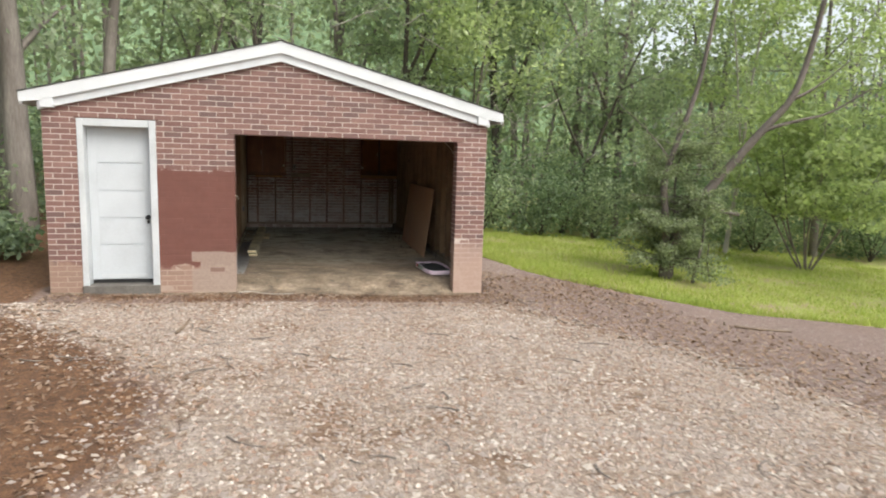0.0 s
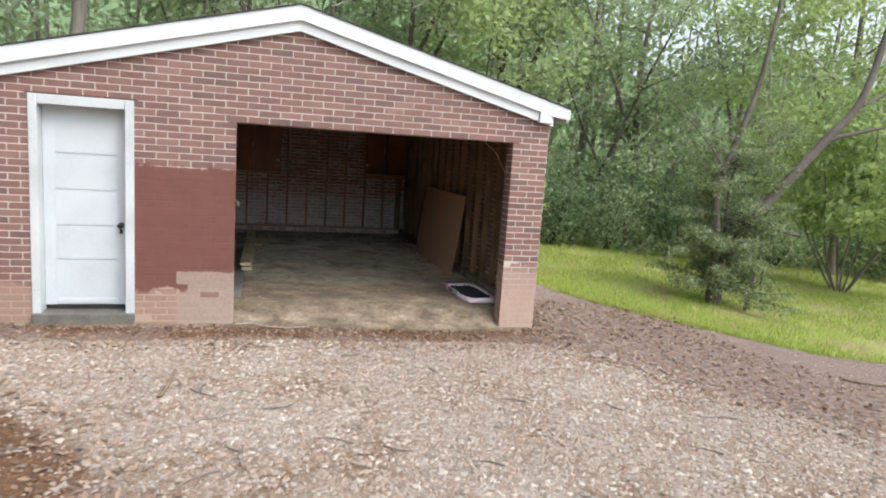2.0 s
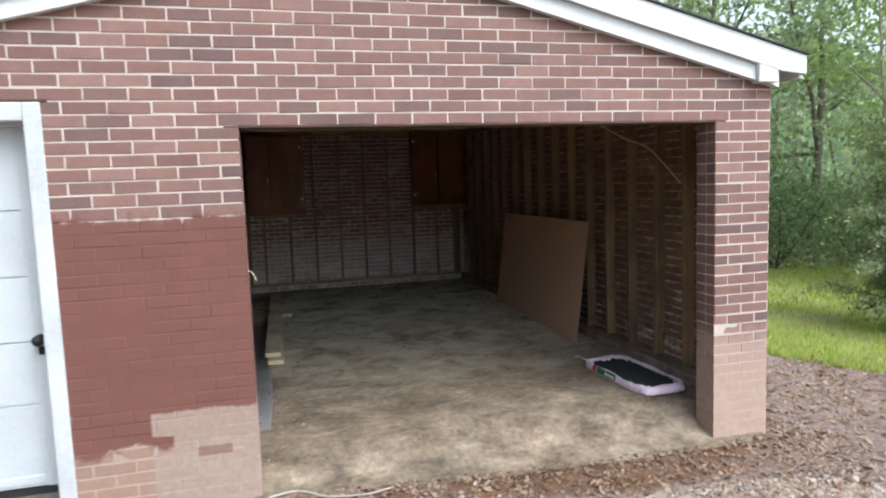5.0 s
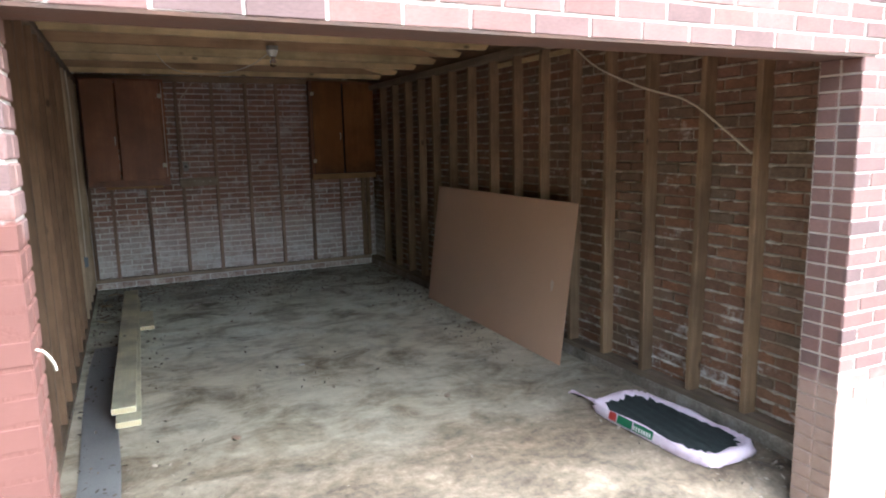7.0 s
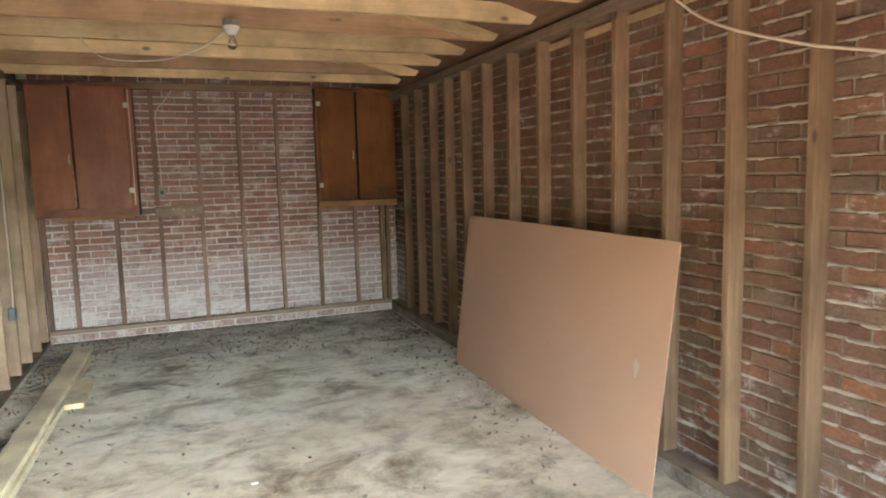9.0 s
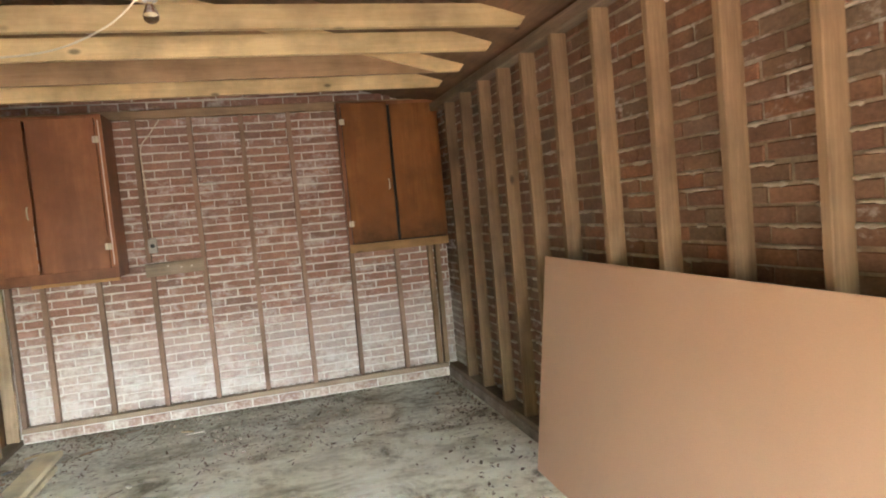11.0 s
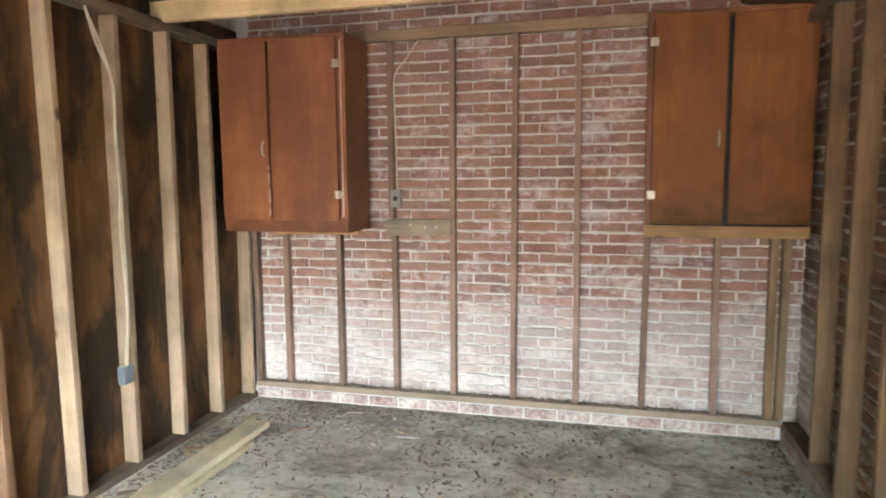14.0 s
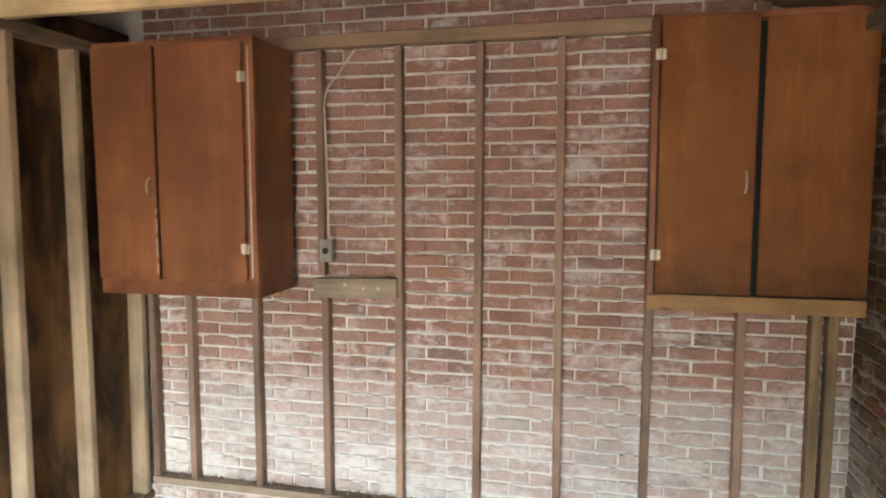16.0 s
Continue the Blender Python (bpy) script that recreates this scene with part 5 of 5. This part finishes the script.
def limbs(stems, seed, twigs=7, reach=1.6):
    """Stems (points, base radius) with side branches; gives the tube runs and the twig ends."""
    r = random.Random(seed)
    runs, ends = [], []
    for pts, rad in stems:
        n = len(pts)
        runs.append((pts, [max(0.012, rad * (1 - 0.85 * i / (n - 1))) for i in range(n)]))
        for k in range(twigs):
            i = r.randrange(max(1, n // 3), n)
            a = r.uniform(0, 6.283)
            d = Vector((math.cos(a), math.sin(a), r.uniform(-0.1, 0.8)))
            b = wander(pts[i], d, reach * r.uniform(0.5, 1.2), 5, 0.3, r)
            rb = max(0.01, rad * (1 - 0.85 * i / (n - 1)) * 0.5)
            runs.append((b, [max(0.006, rb * (1 - 0.8 * j / 5)) for j in range(6)]))
            ends += b[2:]
        ends.append(pts[-1])
    return runs, ends


def crown_data(ends, per, spread, size, flat=0.5, droop=0.0):
    e = np.array([tuple(p) for p in ends])
    c = np.repeat(e, per, 0) + rng.normal(size=(len(e) * per, 3)) * np.array([spread, spread, spread * flat])
    c[:, 2] -= droop * rng.random(len(c))
    c = c[c[:, 2] > ground_z(c[:, 0], c[:, 1]) + 0.12]
    return leaves_data(c, size)


def tree(name, label, base, stems, seed, bark, leaf, per=60, spread=0.45, size=(0.05, 0.1), twigs=7, reach=1.6, flat=0.5, group=""):
    e = thing(name, label, "tree", group)
    runs, ends = limbs(stems, seed, twigs, reach)
    part("trunk", tubes("trunk", runs, bark, 8), bark, e)
    v, f = crown_data(ends, per, spread, size, flat)
    part("crown", raw_mesh("crown", v, f, leaf), leaf, e)
    return e


def gz(x, y):
    return float(ground_z(np.float64(x), np.float64(y)))


def cedar_tree():
    y = 3.0
    e = thing("cedar_tree", "scraggly forked cedar with low feathery sprays on the lawn", "tree")
    r = random.Random(5)
    main = [(11.02, y, -0.72), (11.0, y, -0.15), (11.0, y, 0.47), (10.88, y, 1.38), (11.11, y + 0.1, 2.07), (11.54, y + 0.1, 3.35), (11.87, y + 0.2, 4.82), (12.1, y + 0.2, 6.8)]
    lean = [(11.08, y, -0.7), (11.17, y, 0.11), (11.42, y - 0.05, 0.64), (11.88, y - 0.1, 1.28), (12.99, y - 0.1, 2.49), (13.73, y - 0.1, 3.31), (14.21, y, 4.58), (14.5, y, 6.2)]
    arm = [(13.0, y - 0.1, 2.5), (13.3, y - 0.2, 2.64), (13.78, y - 0.3, 2.78), (14.55, y - 0.3, 2.99), (15.4, y - 0.4, 3.5)]
    arm2 = [(13.6, y - 0.1, 3.17), (14.2, y - 0.2, 3.5), (15.0, y - 0.2, 4.1)]
    bare = [(11.0, y, 1.75), (10.75, y - 0.1, 2.05), (10.2, y - 0.2, 2.5), (9.6, y - 0.2, 2.95)]
    side = [(11.25, y + 0.15, -0.65), (11.28, y + 0.15, 0.4), (11.2, y + 0.1, 1.4), (11.25, y, 2.2)]
    dead = [(11.42, y - 0.45, -0.68), (11.5, y - 0.45, -0.2), (11.62, y - 0.4, 0.3), (11.6, y - 0.4, 0.9)]
    dead2 = [(11.95, y - 0.3, -0.66), (11.85, y - 0.3, -0.25), (11.8, y - 0.35, 0.15)]
    runs = []
    for p, rad, tip in ((main, 0.10, 0.3), (lean, 0.14, 0.35), (arm, 0.05, 0.35), (arm2, 0.04, 0.3), (bare, 0.022, 0.3), (side, 0.035, 0.4), (dead, 0.04, 0.5), (dead2, 0.028, 0.5)):
        line = smooth_line(p, 4)
        runs.append((line, [rad * (1 - (1 - tip) * i / (len(line) - 1)) for i in range(len(line))]))
    runs.append(([(11.31, y - 0.25, 0.97), (11.8, y - 0.3, 0.89), (12.46, y - 0.35, 0.78)], [0.042, 0.042, 0.04]))
    ends = []
    for k in range(84):
        low = k % 3 > 0
        z = r.uniform(-0.35, 1.15) if low else r.uniform(1.0, 2.6)
        root = (11.05 + 0.3 * max(0.0, z) * (k % 2) + r.uniform(-0.1, 0.25), y + r.uniform(-0.25, 0.25), z)
        a = r.uniform(0, 6.283)
        ln = r.uniform(0.55, 1.4) * (1.0 if low else 0.8)
        b = wander(root, (math.cos(a), math.sin(a), r.uniform(-0.25, 0.35)), ln, 7, 0.22, r)
        b = [q for q in b if q.z > gz(q.x, q.y) + 0.18]
        if len(b) < 4:
            continue
        runs.append((b, [0.012 * (1 - 0.75 * i / len(b)) for i in range(len(b))]))
        for i in range(2, len(b)):
            for t in (0.0, 0.5):
                q = b[i].lerp(b[i - 1], t)
                ends.append(q)
                if i > 2:
                    ends.append(q + Vector((r.uniform(-0.16, 0.16), r.uniform(-0.16, 0.16), r.uniform(-0.12, 0.02))))
    part("trunk", tubes("trunk", runs, BARKMID, 8), BARKMID, e)
    v, f = crown_data(ends, 16, 0.08, (0.014, 0.042), 0.5, 0.06)
    part("crown", raw_mesh("crown", v, f, CEDAR), CEDAR, e)


cedar_tree()


def crape():
    x, y = 17.7, 6.3
    z = gz(x, y) - 0.1
    r = random.Random(11)
    stems = []
    for k in range(8):
        a = k * 0.785 + 0.2
        stems.append((wander((x + 0.1 * math.cos(a), y + 0.1 * math.sin(a), z), (0.5 * math.cos(a), 0.5 * math.sin(a), 1), 4.8, 8, 0.12, r), 0.032))
    tree("small_tree", "many-stemmed small ornamental tree with a layered green crown", (x, y), stems, 12, BARK, LEAFYELLOW, 60, 0.36, (0.05, 0.11), 8, 1.8, 0.22)


crape()


def stem(x, y, height, lean=(0, 0), seed=0, sway=0.06, steps=10):
    r = random.Random(seed)
    return wander((x, y, gz(x, y) - 0.2), (lean[0], lean[1], 1), height, steps, sway, r)


def wood_tree(x, y, h, rad, seed, bark, leaf, lean=(0, 0), forks=0, per=70, size=(0.06, 0.13), label="tall woodland tree with grey bark and light green leaves", reach=2.4, twigs=9):
    st = [(stem(x, y, h, lean, seed), rad)]
    r = random.Random(seed + 99)
    for k in range(forks):
        p = st[0][0][3 + k]
        a = r.uniform(0, 6.283)
        st.append((wander(p, (0.5 * math.cos(a), 0.5 * math.sin(a), 1), h * 0.6, 8, 0.1, r), rad * 0.55))
    tree("woodland_tree", label, (x, y), st, seed, bark, leaf, per, 0.5, size, twigs, reach, 0.45, "trees behind the garage")


# the trees that can be told apart
wood_tree(-1.85, 5.6, 12, 0.27, 21, BARK, LEAF, (0.01, 0), 0, 40, label="thick straight grey trunk beside the garage with sparse leaves", reach=2.2)
wood_tree(-1.25, 8.6, 12, 0.2, 22, BARK, LEAF, (0.01, 0), 0, 40, label="straight grey trunk behind the garage corner with sparse leaves")
wood_tree(-2.9, 7.4, 11, 0.15, 23, BARK, LEAFYELLOW, (0.02, 0), 0, 46)
wood_tree(-4.6, 3.4, 10, 0.13, 24, BARK, LEAFYELLOW, (0.03, 0), 1, 70, (0.05, 0.1))
wood_tree(10.7, 13.8, 13, 0.19, 25, BARKDARK, LEAF, (0.08, 0), 3, 50, label="dark forked tree leaning behind the garage")
wood_tree(7.6, 13.0, 12, 0.13, 26, BARKDARK, LEAF, (-0.16, 0), 2, 50, label="dark leaning tree behind the garage roof")
wood_tree(2.6, 14.0, 12, 0.15, 27, BARKDARK, LEAF, (0, 0), 2, 60)
wood_tree(5.6, 16.5, 12, 0.18, 28, BARK, LEAF, (0, 0), 1, 60)
wood_tree(0.6, 12.0, 11, 0.14, 29, BARK, LEAF, (0.05, 0), 1, 70)
wood_tree(17.2, 9.2, 10, 0.085, 30, BARKPALE, LEAFYELLOW, (0.05, 0), 1, 40, label="pale bleached thin trunk with yellow-green leaves")
wood_tree(15.0, 12.5, 12, 0.15, 31, BARK, LEAF, (0, 0), 1, 70)
wood_tree(22.0, 10.6, 12, 0.16, 32, BARK, LEAFYELLOW, (-0.03, 0), 2, 52, (0.06, 0.12), reach=3.4)
wood_tree(21.5, 4.2, 10, 0.14, 33, BARK, LEAFYELLOW, (-0.08, 0), 2, 52, (0.05, 0.11), reach=3.4)
wood_tree(21.0, -1.2, 10, 0.13, 34, BARK, LEAFYELLOW, (-0.1, 0), 2, 52, (0.05, 0.11), reach=3.4)
wood_tree(12.6, 12.0, 9, 0.09, 35, BARKDARK, LEAF, (0.25, -0.2), 1, 50, reach=2.6)
wood_tree(9.0, 11.4, 9, 0.08, 36, BARKDARK, LEAFYELLOW, (0.1, 0), 1, 60, reach=2.6)
wood_tree(19.5, 13.5, 12, 0.16, 37, BARK, LEAF, (0, 0), 1, 70)
wood_tree(26.0, 7.5, 12, 0.17, 38, BARK, LEAF, (0, 0), 1, 80, (0.07, 0.14), reach=3.0)


# far woods: trunks, crowns and undergrowth as one mass each
def wood_spot(u, v):
    """A place in the woods: u runs from the left of the drive round behind the lawn, v deepens into the trees."""
    x = np.interp(u, [0, 0.2, 0.32, 0.42, 0.7, 0.85, 1.0], [-9.0, -5.0, -1.5, 6.5, 22.0, 29.0, 31.0])
    y = np.interp(u, [0, 0.2, 0.32, 0.42, 0.7, 0.85, 1.0], [-3.0, 4.0, 9.0, 10.6, 11.2, 7.0, -8.0])
    dx, dy = np.interp(u, [0, 0.3, 0.7, 1.0], [-1.0, -0.35, 0.25, 1.0]), np.interp(u, [0, 0.3, 0.7, 1.0], [0.1, 1.0, 1.0, 0.1])
    return x + dx * v, y + dy * v


def far_woods():
    runs = []
    r = random.Random(77)
    for k in range(150):
        x, y = (float(q) for q in wood_spot(r.random(), r.uniform(2.5, 20)))
        p = wander((x, y, gz(x, y) - 0.3), (r.uniform(-0.1, 0.1), 0, 1), r.uniform(8, 14), 7, 0.06, r)
        rad = r.uniform(0.05, 0.2)
        runs.append((p, [rad * (1 - 0.7 * i / 7) for i in range(8)]))
    tagged(new("far_trunks", tubes("far_trunks", runs, BARK, 6)), "grey trunks standing far back in the woods", "trees", kind="stuff")
    n, k = 105000, 2100
    u = rng.random(k)
    cx, cy = wood_spot(u, 2.0 + 19 * rng.random(k))
    cz = ground_z(cx, cy) + 0.8 + np.where(u < 0.6, 12.0, 7.5) * rng.random(k)
    keep = (u < 0.62) | (rng.random(k) < 0.55)
    cx, cy, cz = cx[keep], cy[keep], cz[keep]
    n, k = n * len(cx) // k, len(cx)
    i = rng.integers(0, k, n)
    c = np.stack([cx[i], cy[i], cz[i]], -1) + rng.normal(size=(n, 3)) * np.array([0.85, 0.85, 0.36])
    v, f = leaves_data(c, (0.09, 0.2))
    tagged(new("far_crowns", raw_mesh("far_crowns", v, f, LEAF)), "hazy green leaf masses far back in the woods", "foliage", kind="stuff")
    n, k = 85000, 1500
    cx, cy = wood_spot(rng.random(k), -0.4 + 5.5 * rng.random(k) ** 1.4)
    cz = ground_z(cx, cy) + 0.1 + 2.4 * rng.random(k) ** 1.3
    i = rng.integers(0, k, n)
    c = np.stack([cx[i], cy[i], cz[i]], -1) + rng.normal(size=(n, 3)) * np.array([0.45, 0.45, 0.26])
    c = c[c[:, 2] > ground_z(c[:, 0], c[:, 1]) + 0.02]
    v, f = leaves_data(c, (0.045, 0.11))
    tagged(new("undergrowth", raw_mesh("undergrowth", v, f, LEAFDARK)), "dense dark green undergrowth along the wood's edge", "undergrowth", kind="stuff")


far_woods()


def bare_branches():
    r = random.Random(41)
    runs = []
    for k in range(190):
        x, y = (float(q) for q in wood_spot(r.uniform(0.36, 0.95), r.uniform(-0.8, 3.5)))
        a = r.uniform(0, 6.283)
        p = wander((x, y, gz(x, y) + r.uniform(1.0, 6.5)), (math.cos(a), 0.5 * math.sin(a), r.uniform(-0.15, 0.7)), r.uniform(1.2, 3.2), 7, 0.2, r)
        rad = r.uniform(0.010, 0.028)
        runs.append((p, [rad * (1 - 0.75 * i / 7) for i in range(8)]))
        q = wander(p[3], (math.cos(a + 0.8), 0.5 * math.sin(a + 0.8), r.uniform(0.0, 0.8)), r.uniform(0.6, 1.5), 5, 0.2, r)
        runs.append((q, [rad * 0.6 * (1 - 0.75 * i / 5) for i in range(6)]))
    tagged(new("bare_branches", tubes("bare_branches", runs, BARKPALE, 5)), "thin pale leafless branches along the wood's edge", "branches", kind="stuff")


bare_branches()


def shrub(x, y, h, w, seed, leaf, label):
    r = random.Random(seed)
    e = thing("shrub", label, "shrub", "shrubs along the wood")
    runs, ends = [], []
    for k in range(9):
        a = r.uniform(0, 6.283)
        p = wander((x, y, gz(x, y) - 0.05), (w * math.cos(a), w * math.sin(a), h), math.hypot(h, w), 7, 0.16, r)
        runs.append((p, [0.018 * (1 - 0.8 * i / 7) + 0.003 for i in range(8)]))
        ends += p[2:]
    part("stem", tubes("stem", runs, BARKDARK, 5), BARKDARK, e)
    v, f = crown_data(ends, 42, 0.24, (0.035, 0.08), 0.7)
    part("foliage", raw_mesh("foliage", v, f, leaf), leaf, e)


for i, (x, y, h, w) in enumerate(((7.6, 9.9, 1.9, 0.9), (9.2, 10.3, 1.7, 1.0), (11.2, 10.4, 1.6, 1.0), (13.2, 10.6, 1.9, 1.2), (15.6, 10.6, 2.2, 1.3), (19.4, 10.5, 2.3, 1.4), (23.5, 9.6, 2.4, 1.4), (-2.6, 3.6, 1.2, 0.8), (-3.6, 5.0, 1.4, 0.9))):
    shrub(x, y, h, w, 50 + i, LEAF if i % 2 else LEAFDARK, "leafy green shrub at the edge of the woods")


for i, (x, y, h, w) in enumerate(((-1.4, 2.6, 0.4, 0.4), (-2.3, 1.6, 0.35, 0.45))):
    shrub(x, y, h, w, 70 + i, LEAFDARK, "low scrubby dark green bush on the leaf litter")


def backdrop():
    m, nt, b = mat_nodes("distant_woods", 1.0)
    pos = nt.nodes.new("ShaderNodeNewGeometry").outputs["Position"]
    n, n2 = noise_tex(nt, pos, 0.5, 8, 0.7), noise_tex(nt, pos, 2.6, 6, 0.7)
    f = calc(nt, "ADD", calc(nt, "MULTIPLY", n, 0.55), calc(nt, "MULTIPLY", n2, 0.45))
    nt.links.new(ramp(nt, f, [(0.35, (0.09, 0.14, 0.085)), (0.5, (0.19, 0.28, 0.155)), (0.62, (0.31, 0.42, 0.245)), (0.75, (0.44, 0.55, 0.36))]), b.inputs["Base Color"])
    k = 72
    vs = []
    for i in range(k + 1):
        a = -0.5 + (math.pi + 1.75) * i / k
        hgt = (13.0 if a > 1.1 else 7.0) + 1.6 * math.sin(i * 2.3) + 1.1 * math.sin(i * 5.1)
        vs += [(8 + 48 * math.cos(a), 46 * math.sin(a), -3), (8 + 48 * math.cos(a), 46 * math.sin(a), hgt + 2)]
    fs = [(2 * i, 2 * i + 2, 2 * i + 3, 2 * i + 1) for i in range(k)]
    tagged(new("backdrop", raw_mesh("backdrop", vs, fs, m, True)), "distant wall of green woodland behind the garage", "backdrop", kind="structure")


backdrop()

# ---- bricks, last: single bricks where the camera passes nearest, the rest joined ----
def brick_template(L, Hh, D, c=0.004):
    o = [(-L / 2, -Hh / 2), (L / 2, -Hh / 2), (L / 2, Hh / 2), (-L / 2, Hh / 2)]
    i = [(-L / 2 + c, -Hh / 2 + c), (L / 2 - c, -Hh / 2 + c), (L / 2 - c, Hh / 2 - c), (-L / 2 + c, Hh / 2 - c)]
    vs = [(u, 0.0, v) for u, v in i] + [(u, c, v) for u, v in o] + [(u, D, v) for u, v in o]
    fs = [(0, 1, 2, 3)] + [(4 + k, 4 + (k + 1) % 4, (k + 1) % 4, k) for k in range(4)] + [(8 + k, 8 + (k + 1) % 4, 4 + (k + 1) % 4, 4 + k) for k in range(4)]
    return np.array(vs), np.array(fs)


def lay_bricks(wall, place, courses, z_of, span, holes, single, material, joint, phase=0.0, rough=0.0012, depth=0.02, edge=0.004, loose=0.0, upright=None):
    """Courses of bricks on a wall; place(u, z) gives the pose of a brick at u along the wall."""
    upright = joint if upright is None else upright
    full = PITCH - upright
    tv, tf = brick_template(full, COURSE - joint, depth, edge)
    shared = [raw_mesh("brick", tv + np.random.default_rng(90 + k).normal(size=tv.shape) * np.array([0.0012, 0.0004, 0.001]), tf, material) for k in range(4)]
    V, F, count, made = [], [], 0, 0
    r = random.Random(len(wall.name) * 7 + courses)
    for k in range(courses):
        z = z_of(k)
        lo, hi = span(z)
        u = lo - PITCH + ((phase + (k % 2) * PITCH / 2 - lo) % PITCH)
        while u < hi:
            a, b = max(u + upright / 2, lo), min(u + PITCH - upright / 2, hi)
            for h0, h1 in holes(z):
                if a < h1 and b > h0:
                    if a < h0:
                        b = min(b, h0)
                    elif b > h1:
                        a = max(a, h1)
                    else:
                        b = a
            u += PITCH
            if b - a < 0.025:
                continue
            whole = b - a > full - 0.003
            if loose:
                a, b, z = a + r.uniform(-0.5, 1.3) * loose, b + r.uniform(-1.3, 0.5) * loose, z_of(k) + r.gauss(0, 0.28 * loose)
            m = place((a + b) / 2, z) @ pose(r.gauss(0, 0.0008), max(-2 * rough, min(1.5 * rough, r.gauss(0, rough))), r.gauss(0, 0.0008), r.gauss(0, 0.2), r.gauss(0, 0.25), r.gauss(0, 0.25))
            if whole and made < 300 and single((a + b) / 2, z):
                o = part("brick", shared[made % 4], material, wall)
                o.matrix_local = m
                made += 1
            else:
                v = tv * np.array([(b - a) / full, 1, 1])
                M = np.array(m)
                V.append(v @ M[:3, :3].T + M[:3, 3])
                F.append(tf + 12 * count)
                count += 1
    ob = part("brickwork", raw_mesh("brickwork", np.concatenate(V), np.concatenate(F), material), material, wall)
    ob["kind"] = "stuff"


def front_span(z):
    top = z + 0.02
    half = (RIDGE - 0.17 - top) / SLOPE
    return max(X0, MID - half), min(X1, MID + half)


def front_holes(z):
    out = []
    if -0.02 < z < 2.150:
        out.append((0.684, 1.608))
    if z < OPT:
        out.append((OPL, OPR))
    return out


lay_bricks(wall_front, lambda u, z: pose(u, 0, z), 50, lambda k: OPT - COURSE * 34.5 + COURSE * k, front_span, front_holes, lambda u, z: u > 1.7 and 1.3 < z < 2.75, BRICK_OUT, 0.0100, OPL, edge=0.0018)
lay_bricks(wall_back, lambda u, z: pose(u, BACK, z), 40, lambda k: 0.155 + COURSE * k, lambda z: (LEFT + 0.09, min(RIGHT, MID + (RIDGE - 0.04 - z) / SLOPE)), lambda z: [], lambda u, z: 3.2 < u < 5.1 and 0.1 < z < 2.5, BRICK_IN, 0.0140, 2.33, 0.0028, loose=0.005, upright=0.0075)
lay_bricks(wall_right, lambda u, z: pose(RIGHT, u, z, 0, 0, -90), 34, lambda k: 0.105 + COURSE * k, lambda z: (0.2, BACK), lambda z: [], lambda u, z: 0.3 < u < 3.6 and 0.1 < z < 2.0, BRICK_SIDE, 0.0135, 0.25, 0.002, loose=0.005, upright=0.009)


def squeezed_mortar(wall, place, courses, z_of, lo, hi, material, chance, seed):
    """Ragged lips of mortar that were never struck off the bed joints."""
    r = random.Random(seed)
    V, F = [], []
    for k in range(courses):
        z, u = z_of(k) + COURSE / 2, lo
        while u < hi:
            w = r.uniform(0.05, 0.24)
            if r.random() < chance and u + w < hi:
                n = 2 + int(w / 0.02)
                base = len(V)
                for i in range(n + 1):
                    t = i / n
                    fat = min(1.0, 5 * t, 5 * (1 - t)) * r.uniform(0.55, 1.0)
                    up, dn, out = 0.004 + 0.008 * fat * r.random(), 0.005 + 0.013 * fat * r.random(), 0.003 + 0.010 * fat
                    for dy, dz in ((0.006, up), (-out * 0.8, up * 0.4), (-out, -dn * 0.6), (0.006, -dn)):
                        V.append(tuple(place(u + w * t, z) @ Vector((0, dy, dz))))
                    if i:
                        for j in range(3):
                            a = base + 4 * (i - 1) + j
                            F.append((a, a + 4, a + 5, a + 1))
            u += w + r.uniform(0.0, 0.12)
    ob = part("mortar_lips", raw_mesh("mortar_lips", V, F, material, True), material, wall, "ragged pale mortar squeezed out of the joints")
    ob["kind"] = "stuff"


squeezed_mortar(wall_back, lambda u, z: pose(u, BACK, z), 34, lambda k: 0.155 + COURSE * k, LEFT + 0.1, RIGHT - 0.02, MORTAR_IN, 0.8, 3)
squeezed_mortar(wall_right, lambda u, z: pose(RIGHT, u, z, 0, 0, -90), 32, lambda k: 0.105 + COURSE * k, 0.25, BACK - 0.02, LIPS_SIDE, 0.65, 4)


def curb_bricks():
    """The single course under the back wall's sole plate."""
    tv, tf = brick_template(PITCH - 0.013, 0.062, 0.02)
    me = raw_mesh("brick", tv, tf, CURBBRICK)
    u = LEFT + 0.2
    while u < RIGHT - 0.2:
        o = part("brick", me, CURBBRICK, wall_back)
        o.matrix_local = pose(u, BACK - 0.0715, 0.04)
        u += PITCH


curb_bricks()


def jamb_bricks():
    tv, tf = brick_template(0.09, COURSE - 0.0105, 0.012)
    V, F, c = [], [], 0
    for side, x in ((90, OPL), (-90, OPR)):
        for k in range(32):
            z = OPT - COURSE * (k + 0.5)
            for y in (0.048, 0.148) if k % 2 else (0.05, 0.15):
                m = np.array(pose(x, y, z, 0, 0, side))
                V.append(tv @ m[:3, :3].T + m[:3, 3])
                F.append(tf + 12 * c)
                c += 1
    ob = part("jamb_bricks", raw_mesh("jamb_bricks", np.concatenate(V), np.concatenate(F), BRICK_OUT), BRICK_OUT, wall_front)
    ob["kind"] = "stuff"


jamb_bricks()
